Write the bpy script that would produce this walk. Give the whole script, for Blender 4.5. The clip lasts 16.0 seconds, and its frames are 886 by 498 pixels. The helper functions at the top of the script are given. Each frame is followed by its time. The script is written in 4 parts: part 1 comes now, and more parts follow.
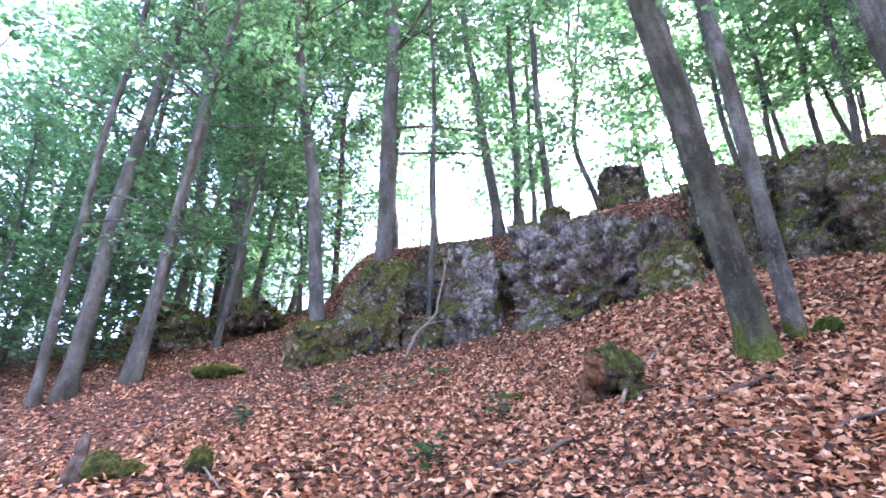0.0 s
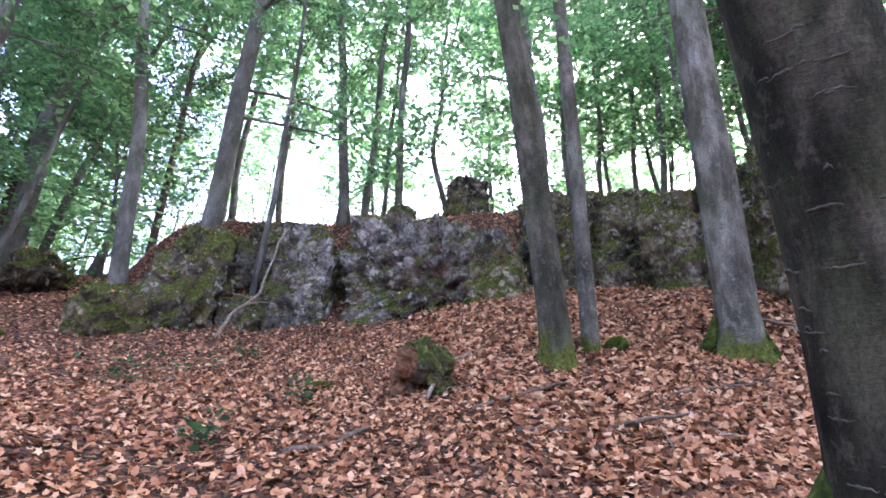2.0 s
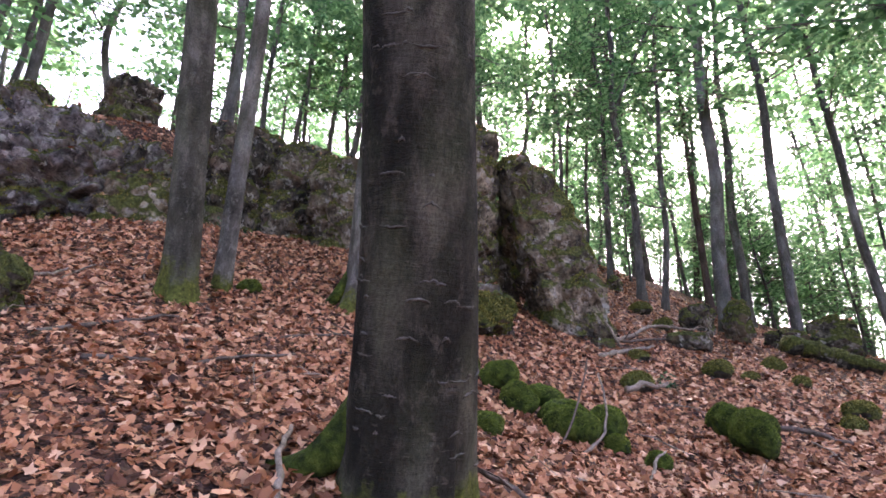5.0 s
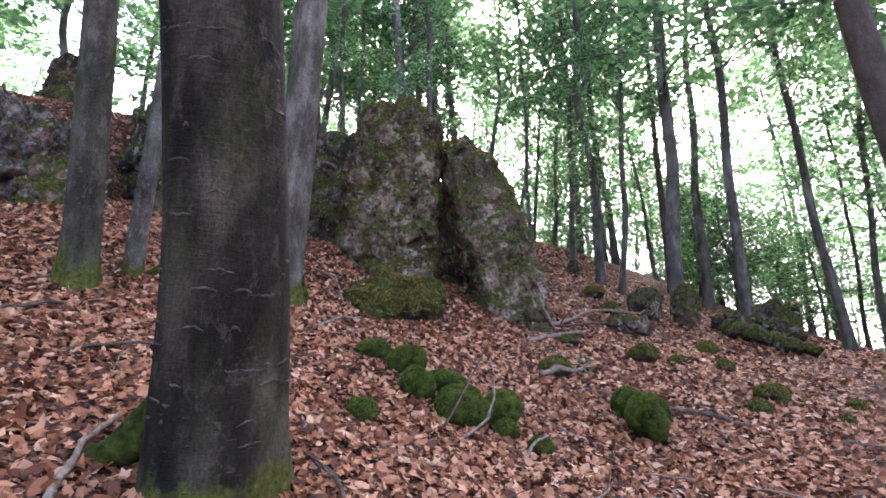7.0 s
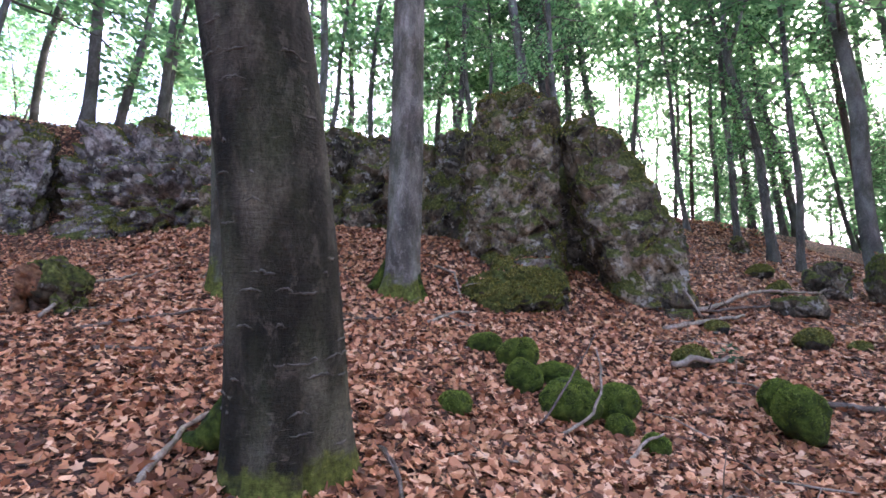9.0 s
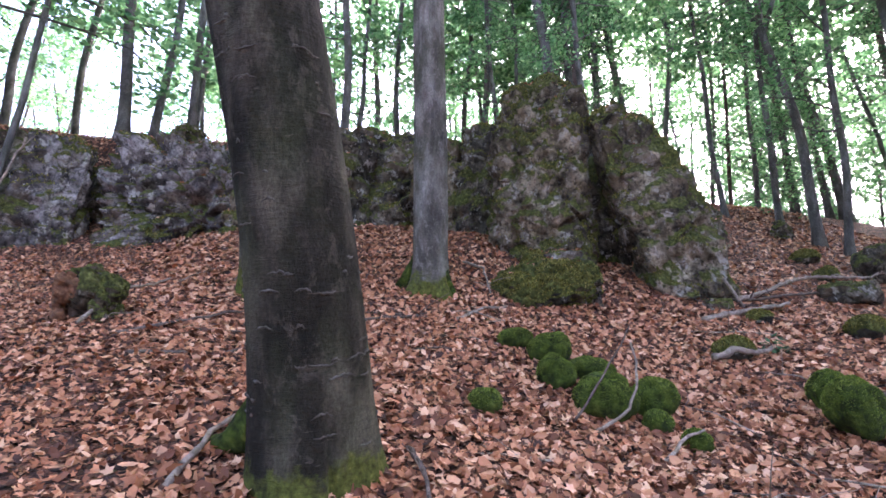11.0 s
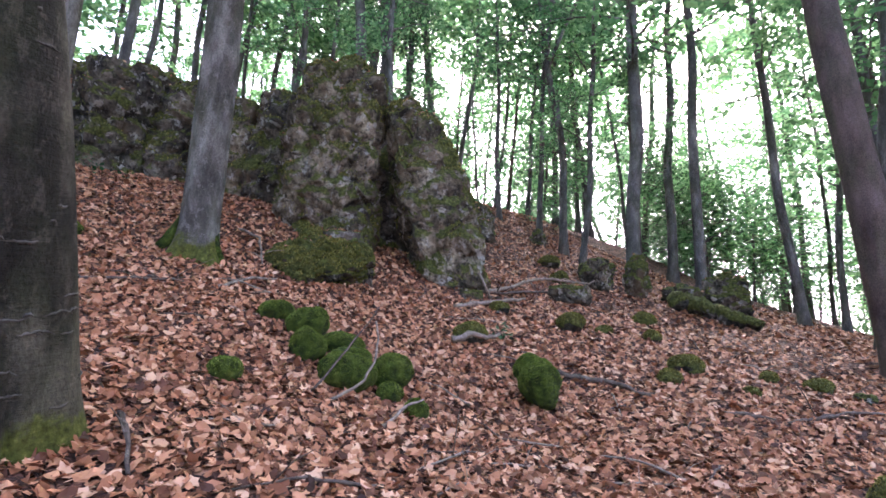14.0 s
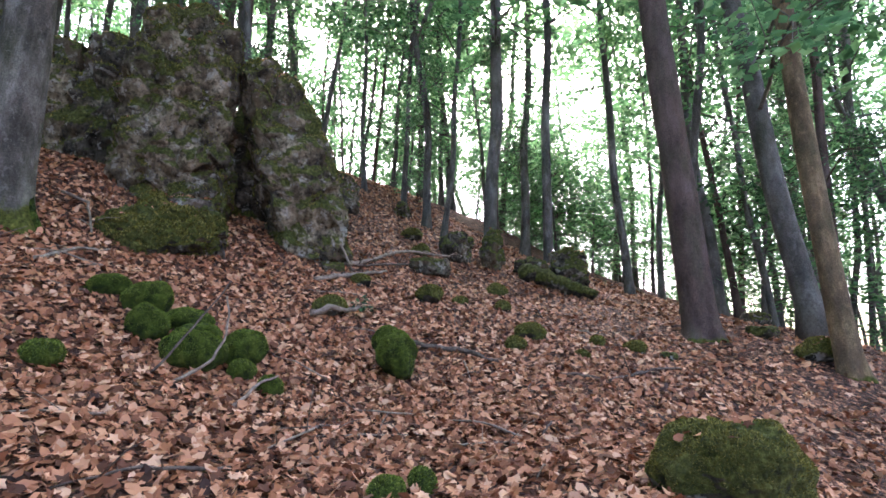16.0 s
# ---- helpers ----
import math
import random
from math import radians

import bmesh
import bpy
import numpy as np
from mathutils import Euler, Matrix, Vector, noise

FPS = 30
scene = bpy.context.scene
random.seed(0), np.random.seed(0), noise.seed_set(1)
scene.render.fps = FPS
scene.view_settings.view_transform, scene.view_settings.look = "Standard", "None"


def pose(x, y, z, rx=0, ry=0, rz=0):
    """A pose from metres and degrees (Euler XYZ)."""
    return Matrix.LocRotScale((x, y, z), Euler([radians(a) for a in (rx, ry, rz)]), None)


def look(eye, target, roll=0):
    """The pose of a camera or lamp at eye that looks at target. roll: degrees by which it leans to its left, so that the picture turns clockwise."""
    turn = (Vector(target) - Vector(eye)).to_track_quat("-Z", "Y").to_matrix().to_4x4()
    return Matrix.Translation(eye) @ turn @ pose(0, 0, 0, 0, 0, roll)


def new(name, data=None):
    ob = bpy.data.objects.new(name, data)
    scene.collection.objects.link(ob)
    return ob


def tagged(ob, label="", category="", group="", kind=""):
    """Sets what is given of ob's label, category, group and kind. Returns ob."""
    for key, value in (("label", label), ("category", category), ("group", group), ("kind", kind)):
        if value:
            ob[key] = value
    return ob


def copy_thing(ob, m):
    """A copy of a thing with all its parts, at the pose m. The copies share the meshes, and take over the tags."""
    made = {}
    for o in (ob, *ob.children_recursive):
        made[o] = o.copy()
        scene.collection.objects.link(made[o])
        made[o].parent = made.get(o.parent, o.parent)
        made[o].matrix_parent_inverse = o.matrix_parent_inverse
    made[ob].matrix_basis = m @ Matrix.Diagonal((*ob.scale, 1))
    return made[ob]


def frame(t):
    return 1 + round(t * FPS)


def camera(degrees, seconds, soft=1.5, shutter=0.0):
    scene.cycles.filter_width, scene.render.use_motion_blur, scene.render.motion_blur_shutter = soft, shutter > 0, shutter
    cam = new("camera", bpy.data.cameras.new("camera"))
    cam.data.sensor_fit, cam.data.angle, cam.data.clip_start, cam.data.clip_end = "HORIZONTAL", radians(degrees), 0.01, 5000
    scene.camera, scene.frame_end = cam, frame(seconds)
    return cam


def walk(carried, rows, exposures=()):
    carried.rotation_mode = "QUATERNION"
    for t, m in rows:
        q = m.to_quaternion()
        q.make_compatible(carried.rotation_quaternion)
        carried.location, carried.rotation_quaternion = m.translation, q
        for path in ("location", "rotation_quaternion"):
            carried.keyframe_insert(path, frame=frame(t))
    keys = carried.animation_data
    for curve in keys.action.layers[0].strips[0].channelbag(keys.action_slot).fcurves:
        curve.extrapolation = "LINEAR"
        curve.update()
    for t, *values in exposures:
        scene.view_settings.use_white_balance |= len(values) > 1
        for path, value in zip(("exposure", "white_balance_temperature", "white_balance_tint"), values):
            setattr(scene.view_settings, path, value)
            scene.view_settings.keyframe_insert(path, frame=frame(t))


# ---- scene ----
cam = camera(80.0, 16.0, soft=1.6)
PATH = [
    (0, (0.0, 0.0, 1.4), (-0.097, 1.845, 2.165), -0.9),
    (0.5, (0.015, 0.016, 1.391), (-0.075, 1.854, 2.176), -1.0),
    (1, (0.043, 0.082, 1.38), (0.042, 1.917, 2.176), -0.4),
    (1.5, (0.113, 0.166, 1.356), (0.347, 1.983, 2.158), 0.9),
    (2, (0.164, 0.208, 1.348), (0.631, 1.996, 2.113), 1.3),
    (2.5, (0.194, 0.206, 1.337), (0.798, 1.955, 2.095), 1.1),
    (3, (0.221, 0.18, 1.34), (0.943, 1.897, 2.069), 0.1),
    (3.5, (0.306, 0.185, 1.314), (1.083, 1.882, 2.032), 0.8),
    (4, (0.43, 0.157, 1.321), (1.391, 1.769, 2.012), 1.2),
    (4.5, (0.531, 0.105, 1.288), (1.694, 1.585, 1.962), 1.7),
    (5, (0.518, 0.072, 1.276), (1.968, 1.298, 1.905), 1.4),
    (5.2, (0.503, 0.029, 1.273), (2.082, 1.136, 1.805), 0.8),
    (7.5, (1.144, -0.551, 1.324), (2.55, 0.748, 1.905), 0.8),
    (8, (1.231, -0.554, 1.325), (2.494, 0.895, 1.877), 0.4),
    (8.5, (1.37, -0.76, 1.322), (2.468, 0.82, 1.868), 1.7),
    (11, (1.516, -0.725, 1.335), (2.46, 0.959, 1.857), 0.5),
    (11.5, (1.422, -0.761, 1.366), (2.211, 1.002, 1.883), -2.1),
    (12, (1.433, -0.76, 1.364), (2.242, 0.994, 1.884), -1.6),
    (12.5, (1.508, -0.766, 1.336), (2.49, 0.902, 1.842), 1.4),
    (13, (1.54, -0.81, 1.321), (2.9, 0.575, 1.811), 1.2),
    (13.5, (1.603, -0.872, 1.313), (3.014, 0.462, 1.793), 1.2),
    (14, (1.626, -1.037, 1.309), (3.14, 0.187, 1.768), 2.4),
    (14.5, (1.613, -1.155, 1.32), (3.238, -0.06, 1.718), 3.3),
    (15, (1.617, -1.135, 1.32), (3.306, -0.137, 1.706), 1.8),
    (15.5, (1.629, -1.118, 1.327), (3.374, -0.212, 1.691), 1.4),
    (16, (1.622, -1.095, 1.338), (3.418, -0.291, 1.698), 0.4),
]
EXPOSURES = [(0, 4.47, 5830, 30), (2, 4.12, 6080, 26), (4, 3.85, 6430, 31), (5, 3.75, 6530, 35), (8, 3.74, 6130, 30), (13, 3.91, 6080, 31), (16, 3.55, 6230, 21)]
walk(cam, [(t, look(eye, target, roll)) for t, eye, target, roll in PATH], EXPOSURES)

# ---- light ----
SUN_AZ, SUN_EL = 72.0, 46.0
world = bpy.data.worlds.new("overcast_sky")
scene.world = world
world.use_nodes = True
wn = world.node_tree
wbg = wn.nodes["Background"]
sky = wn.nodes.new("ShaderNodeTexSky")
sky.sky_type, sky.sun_disc = "NISHITA", False
sky.sun_elevation, sky.sun_rotation = radians(SUN_EL), radians(SUN_AZ)
sky.air_density, sky.dust_density, sky.ozone_density = 0.75, 4.8, 0.7
wn.links.new(sky.outputs["Color"], wbg.inputs["Color"])
wbg.inputs["Strength"].default_value = 0.15
sun = new("sun", bpy.data.lights.new("sun", "SUN"))
sun.data.energy, sun.data.angle, sun.data.color = 1.5, radians(24), (1.0, 0.98, 0.95)
sun.rotation_euler = (radians(90 - SUN_EL), 0, radians(180 - SUN_AZ))


# ---- materials ----
class Nodes:
    """A small wrapper for building a node material."""

    def __init__(self, name):
        self.m = bpy.data.materials.new(name)
        self.m.use_nodes = True
        self.t = self.m.node_tree
        self.b = self.t.nodes["Principled BSDF"]
        self.out = self.t.nodes["Material Output"]

    def add(self, kind, **sets):
        n = self.t.nodes.new(kind)
        for k, v in sets.items():
            n.inputs[k.replace("_", " ")].default_value = v
        return n

    def link(self, a, b):
        self.t.links.new(a, b)
        return b.node

    def coords(self, scale=(1, 1, 1), world_space=False):
        src = self.add("ShaderNodeNewGeometry").outputs["Position"] if world_space else self.add("ShaderNodeTexCoord").outputs["Object"]
        mp = self.add("ShaderNodeMapping", Scale=scale)
        self.link(src, mp.inputs["Vector"])
        return mp.outputs["Vector"]

    def noise(self, vec, scale, detail=6.0, rough=0.6, distort=0.0):
        n = self.add("ShaderNodeTexNoise", Scale=scale, Detail=detail, Roughness=rough, Distortion=distort)
        self.link(vec, n.inputs["Vector"])
        return n.outputs["Fac"]

    def ramp(self, fac, stops):
        n = self.add("ShaderNodeValToRGB")
        e = n.color_ramp.elements
        while len(e) < len(stops):
            e.new(0.5)
        for el, (p, c) in zip(e, stops):
            el.position = p
            el.color = (*c, 1) if isinstance(c, tuple) else (c, c, c, 1)
        self.link(fac, n.inputs["Fac"])
        return n.outputs["Color"]

    def mix(self, fac, a, b):
        n = self.t.nodes.new("ShaderNodeMix")
        n.data_type = "RGBA"
        for sock, val in ((n.inputs[0], fac), (n.inputs[6], a), (n.inputs[7], b)):
            if isinstance(val, (int, float)):
                sock.default_value = val
            elif isinstance(val, tuple):
                sock.default_value = (*val, 1)
            else:
                self.link(val, sock)
        return n.outputs[2]

    def math(self, op, a, b=0.5):
        n = self.t.nodes.new("ShaderNodeMath")
        n.operation = op
        for sock, val in ((n.inputs[0], a), (n.inputs[1], b)):
            if isinstance(val, (int, float)):
                sock.default_value = val
            else:
                self.link(val, sock)
        return n.outputs[0]

    def bump(self, height, strength=0.5, distance=0.02):
        n = self.add("ShaderNodeBump", Strength=strength, Distance=distance)
        self.link(height, n.inputs["Height"])
        self.link(n.outputs["Normal"], self.b.inputs["Normal"])

    def done(self, colour=None, rough=0.85):
        if colour is not None:
            self.link(colour, self.b.inputs["Base Color"])
        self.b.inputs["Roughness"].default_value = rough
        self.b.inputs["Specular IOR Level"].default_value = 0.25
        return self.m


MOSS_DARK, MOSS_MID, MOSS_LIGHT = (0.022, 0.025, 0.006), (0.09, 0.1, 0.02), (0.21, 0.215, 0.055)


def rock_material(name, dark, mid, pale, moss_amount, lichen=0.5):
    """Weathered limestone: mottled grey, pale lichen, moss that settles on ledges."""
    n = Nodes(name)
    v = n.coords(world_space=True)
    big = n.noise(v, 1.1, 4, 0.55)
    med = n.noise(v, 3.4, 9, 0.66, 0.1)
    fine = n.noise(v, 38.0, 6, 0.72)
    base = n.ramp(med, [(0.36, dark), (0.5, mid), (0.66, pale)])
    stain = n.ramp(big, [(0.41, 0.22), (0.56, 1.0)])
    mul = n.t.nodes.new("ShaderNodeMix")
    mul.data_type, mul.blend_type = "RGBA", "MULTIPLY"
    mul.inputs[0].default_value = 0.8
    n.link(base, mul.inputs[6])
    n.link(stain, mul.inputs[7])
    pits = n.ramp(n.noise(v, 17.0, 6, 0.74, 0.15), [(0.38, 0.12), (0.48, 0.85), (0.66, 1.45)])
    pit = n.t.nodes.new("ShaderNodeMix")
    pit.data_type, pit.blend_type = "RGBA", "MULTIPLY"
    pit.inputs[0].default_value = 0.85
    n.link(mul.outputs[2], pit.inputs[6])
    n.link(pits, pit.inputs[7])
    spots = n.ramp(n.noise(v, 7.0, 7, 0.68, 0.2), [(0.56, 0.0), (0.6, lichen)])
    col = n.mix(spots, pit.outputs[2], (0.46, 0.43, 0.37))
    ochre = n.ramp(n.noise(v, 1.9, 6, 0.7), [(0.52, 0.0), (0.64, 0.6)])
    col = n.mix(ochre, col, (0.13, 0.085, 0.045))
    shift = n.t.nodes.new("ShaderNodeVectorMath")
    shift.operation = "MULTIPLY_ADD"
    shift.inputs[1].default_value = (0.35, 0.35, 0.35)
    wob = n.add("ShaderNodeTexNoise", Scale=3.0, Detail=5.0)
    n.link(v, wob.inputs["Vector"])
    n.link(wob.outputs["Color"], shift.inputs[0])
    n.link(v, shift.inputs[2])
    joint = n.add("ShaderNodeTexVoronoi", Scale=1.25)
    joint.feature = "DISTANCE_TO_EDGE"
    n.link(shift.outputs[0], joint.inputs["Vector"])
    crack = n.ramp(joint.outputs["Distance"], [(0.0, 0.55), (0.03, 0.0)])
    col = n.mix(crack, col, (0.012, 0.01, 0.008))
    nz = n.add("ShaderNodeSeparateXYZ")
    n.link(n.add("ShaderNodeNewGeometry").outputs["Normal"], nz.inputs[0])
    mn = n.math("ADD", n.math("MULTIPLY", nz.outputs["Z"], 0.42), n.math("MULTIPLY", n.noise(v, 2.3, 6, 0.62), 1.25))
    mf = n.ramp(n.math("ADD", mn, moss_amount), [(0.86, 0.0), (0.96, 1.0)])
    moss = n.ramp(n.noise(v, 26, 4, 0.6), [(0.3, MOSS_DARK), (0.55, MOSS_MID), (0.75, MOSS_LIGHT)])
    col = n.mix(mf, col, moss)
    tuft = n.math("MULTIPLY", n.math("MULTIPLY", n.noise(v, 60, 3, 0.6), mf), 0.5)
    open_joint = n.ramp(joint.outputs["Distance"], [(0.0, 0.0), (0.06, 0.35)])
    n.bump(n.math("ADD", n.math("ADD", n.math("ADD", med, tuft), n.math("MULTIPLY", fine, 0.55)), open_joint), 1.0, 0.075)
    return n.done(col, 0.92)


def moss_material():
    n = Nodes("moss_cushion")
    v = n.coords(world_space=True)
    fine = n.noise(v, 90, 4, 0.7)
    mid = n.noise(v, 14, 5, 0.65)
    col = n.ramp(mid, [(0.3, (0.008, 0.013, 0.002)), (0.45, (0.028, 0.045, 0.005)), (0.58, (0.065, 0.095, 0.01)), (0.72, (0.13, 0.16, 0.025))])
    n.bump(n.math("ADD", fine, n.math("MULTIPLY", mid, 1.4)), 1.0, 0.03)
    return n.done(col, 1.0)


def bark_material(name, dark, mid, pale, moss_top, scars=True, algae_most=0.6, streaks=5.0):
    """Smooth beech bark with cross scars, algae and a mossy foot."""
    n = Nodes(name)
    v = n.coords()
    blotch = n.noise(n.coords((1.6, 1.6, 0.7)), 2.2, 6, 0.62)
    rings = n.noise(n.coords((4.5, 4.5, 24.0)), 2.2, 6, 0.66, 0.2)
    grain = n.noise(n.coords((15, 15, 11)), 5.0, 8, 0.76)
    col = n.ramp(blotch, [(0.3, dark), (0.48, mid), (0.68, pale)])
    streak = n.ramp(n.noise(n.coords((1, 1, 0.12)), streaks, 4, 0.6, 0.4), [(0.42, 0.0), (0.56, 0.9)])
    col = n.mix(streak, n.mix(0.42, col, dark), col)
    crust = n.ramp(n.noise(n.coords((5, 5, 3.2)), 2.2, 8, 0.72, 0.2), [(0.54, 0.0), (0.6, 0.26)])
    col = n.mix(crust, col, pale)
    algae = n.ramp(n.noise(n.coords((3, 3, 1.0)), 1.3, 5, 0.6), [(0.46, 0.0), (0.7, algae_most)])
    col = n.mix(algae, col, (0.05, 0.058, 0.026))
    gm = n.ramp(grain, [(0.36, 0.4), (0.5, 0.9), (0.64, 1.25)])
    mul = n.t.nodes.new("ShaderNodeMix")
    mul.data_type, mul.blend_type = "RGBA", "MULTIPLY"
    mul.inputs[0].default_value = 0.75
    n.link(col, mul.inputs[6])
    n.link(gm, mul.inputs[7])
    col = mul.outputs[2]
    if scars:
        sc = n.ramp(rings, [(0.64, 0.0), (0.68, 0.35)])
        col = n.mix(sc, col, pale)
        lent = n.ramp(rings, [(0.28, 0.7), (0.33, 0.0)])
        col = n.mix(lent, col, dark)
    z = n.add("ShaderNodeSeparateXYZ")
    n.link(v, z.inputs[0])
    mz = n.math("ADD", n.math("MULTIPLY", z.outputs["Z"], -1.0 / max(moss_top, 0.01)), n.math("MULTIPLY", n.noise(v, 5.0, 5, 0.7), 2.0))
    mf = n.ramp(mz, [(0.25, 0.0), (0.55, 1.0)])
    moss = n.ramp(n.noise(v, 30, 4, 0.7), [(0.3, MOSS_DARK), (0.6, MOSS_MID), (0.8, MOSS_LIGHT)])
    if moss_top > 0.02:
        col = n.mix(mf, col, moss)
    n.bump(n.math("ADD", n.math("ADD", n.math("MULTIPLY", rings, 0.7), n.math("MULTIPLY", blotch, 2.0)), n.math("MULTIPLY", grain, 0.5)), 0.6, 0.025)
    n.done(col, 0.85)
    n.b.inputs["Specular IOR Level"].default_value = 0.12
    return n.m


def leaf_material(name, stops, through_it, rough=0.6):
    """Thin leaves that let part of the light through; each leaf takes its own tone."""
    n = Nodes(name)
    g = n.add("ShaderNodeNewGeometry")
    col = n.ramp(g.outputs["Random Per Island"], stops)
    n.done(col, rough)
    if through_it:
        tr = n.add("ShaderNodeBsdfTranslucent")
        mx = n.add("ShaderNodeMixShader")
        mx.inputs[0].default_value = through_it
        n.link(col, tr.inputs["Color"])
        n.link(n.b.outputs[0], mx.inputs[1])
        n.link(tr.outputs[0], mx.inputs[2])
        n.link(mx.outputs[0], n.out.inputs["Surface"])
    return n.m


def soil_material():
    """Packed older leaves: cells of leaf size in leaf tones, dark between them."""
    n = Nodes("leaf_mould")
    v = n.coords(world_space=True)
    warp = n.add("ShaderNodeTexNoise", Scale=14.0, Detail=3.0)
    n.link(v, warp.inputs["Vector"])
    mixv = n.t.nodes.new("ShaderNodeVectorMath")
    mixv.operation = "MULTIPLY_ADD"
    mixv.inputs[1].default_value = (0.07, 0.07, 0.07)
    n.link(warp.outputs["Color"], mixv.inputs[0])
    n.link(v, mixv.inputs[2])
    vor = n.add("ShaderNodeTexVoronoi", Scale=24.0)
    n.link(mixv.outputs[0], vor.inputs["Vector"])
    rim = n.add("ShaderNodeTexVoronoi", Scale=24.0)
    rim.feature = "DISTANCE_TO_EDGE"
    n.link(mixv.outputs[0], rim.inputs["Vector"])
    sep = n.add("ShaderNodeSeparateColor")
    n.link(vor.outputs["Color"], sep.inputs[0])
    col = n.ramp(sep.outputs[0], [(0.0, (0.014, 0.006, 0.004)), (0.35, (0.075, 0.029, 0.015)), (0.7, (0.2, 0.084, 0.045)), (1.0, (0.38, 0.19, 0.11))])
    edge = n.ramp(rim.outputs["Distance"], [(0.0, 1.0), (0.12, 0.0)])
    col = n.mix(edge, col, (0.025, 0.011, 0.008))
    n.bump(n.math("ADD", n.math("MULTIPLY", sep.outputs[1], 1.0), n.math("MULTIPLY", rim.outputs["Distance"], 2.0)), 0.9, 0.03)
    return n.done(col, 0.8)


def wood_material(name, dark, mid, pale):
    n = Nodes(name)
    g = n.noise(n.coords((4, 4, 4)), 5, 7, 0.7, 0.5)
    col = n.ramp(g, [(0.3, dark), (0.52, mid), (0.75, pale)])
    n.bump(g, 0.7, 0.02)
    return n.done(col, 0.85)


ROCK_PALE = rock_material("limestone_pale", (0.045, 0.038, 0.034), (0.19, 0.165, 0.15), (0.42, 0.38, 0.345), 0.13, 0.75)
ROCK_MOSSY = rock_material("limestone_mossy", (0.045, 0.034, 0.021), (0.225, 0.18, 0.118), (0.5, 0.42, 0.3), 0.25, 0.6)
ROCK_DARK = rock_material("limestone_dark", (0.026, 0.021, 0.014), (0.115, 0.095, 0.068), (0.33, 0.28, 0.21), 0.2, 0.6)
ROCK_CAPPED = rock_material("limestone_moss_cap", (0.02, 0.015, 0.009), (0.075, 0.056, 0.035), (0.17, 0.135, 0.09), 0.29, 0.25)
MOSS_OLIVE = rock_material("moss_blanket", (0.016, 0.014, 0.01), (0.06, 0.054, 0.04), (0.2, 0.18, 0.14), 0.5, 0.5)
MOSS = moss_material()
BARK_GREY = bark_material("beech_bark_grey", (0.032, 0.029, 0.023), (0.135, 0.124, 0.104), (0.36, 0.34, 0.3), 0.36, True, 0.75, 9.0)
# dark bark taken near black, so the near trunk's shade sits in its colour
BARK_SHADED = bark_material("beech_bark_shaded", (0.005, 0.0045, 0.0032), (0.029, 0.0255, 0.0175), (0.135, 0.117, 0.085), 0.26, True, 0.5, 2.2)
BARK_OLIVE = bark_material("beech_bark_olive", (0.018, 0.017, 0.012), (0.065, 0.06, 0.044), (0.2, 0.186, 0.15), 0.5, True, 0.8, 8.0)
BARK_SCAR = wood_material("bark_scar", (0.03, 0.027, 0.02), (0.07, 0.063, 0.05), (0.16, 0.15, 0.125))
BARK_FAR = bark_material("forest_bark", (0.05, 0.047, 0.041), (0.125, 0.118, 0.104), (0.26, 0.25, 0.225), 0.0, False)
BARK_RED = bark_material("spruce_bark", (0.05, 0.035, 0.03), (0.11, 0.078, 0.066), (0.17, 0.125, 0.11), 0.12, False)
BARK_BARE = bark_material("peeling_bark", (0.06, 0.045, 0.03), (0.17, 0.12, 0.07), (0.42, 0.3, 0.17), 0.12, False)
LITTER = leaf_material("dry_leaf", [(0.0, (0.028, 0.009, 0.004)), (0.2, (0.13, 0.043, 0.018)), (0.5, (0.325, 0.126, 0.058)), (0.8, (0.46, 0.215, 0.112)), (1.0, (0.58, 0.34, 0.21))], 0.0, 0.6)
GREEN = leaf_material("beech_leaf", [(0.0, (0.06, 0.145, 0.065)), (0.4, (0.11, 0.235, 0.1)), (0.75, (0.165, 0.32, 0.135)), (1.0, (0.26, 0.42, 0.19))], 0.72)
GREEN_DARK = leaf_material("shade_leaf", [(0.0, (0.025, 0.06, 0.03)), (0.5, (0.05, 0.11, 0.05)), (1.0, (0.085, 0.16, 0.07))], 0.5)
MOSS_TIPS = leaf_material("moss_tips", [(0.0, (0.025, 0.04, 0.004)), (0.35, (0.08, 0.12, 0.012)), (0.75, (0.17, 0.225, 0.03)), (1.0, (0.29, 0.33, 0.07))], 0.25, 0.8)
MOSS_TIPS_DULL = leaf_material("moss_tips_olive", [(0.0, (0.035, 0.032, 0.006)), (0.35, (0.105, 0.1, 0.017)), (0.75, (0.21, 0.19, 0.038)), (1.0, (0.34, 0.29, 0.09))], 0.25, 0.8)
SOIL = soil_material()
STICK_PALE = wood_material("bleached_wood", (0.085, 0.064, 0.048), (0.22, 0.17, 0.13), (0.4, 0.325, 0.26))
STICK_DARK = wood_material("damp_wood", (0.035, 0.026, 0.02), (0.1, 0.073, 0.058), (0.2, 0.155, 0.125))
ROTTEN = wood_material("rotten_wood", (0.03, 0.016, 0.01), (0.13, 0.06, 0.03), (0.27, 0.135, 0.07))


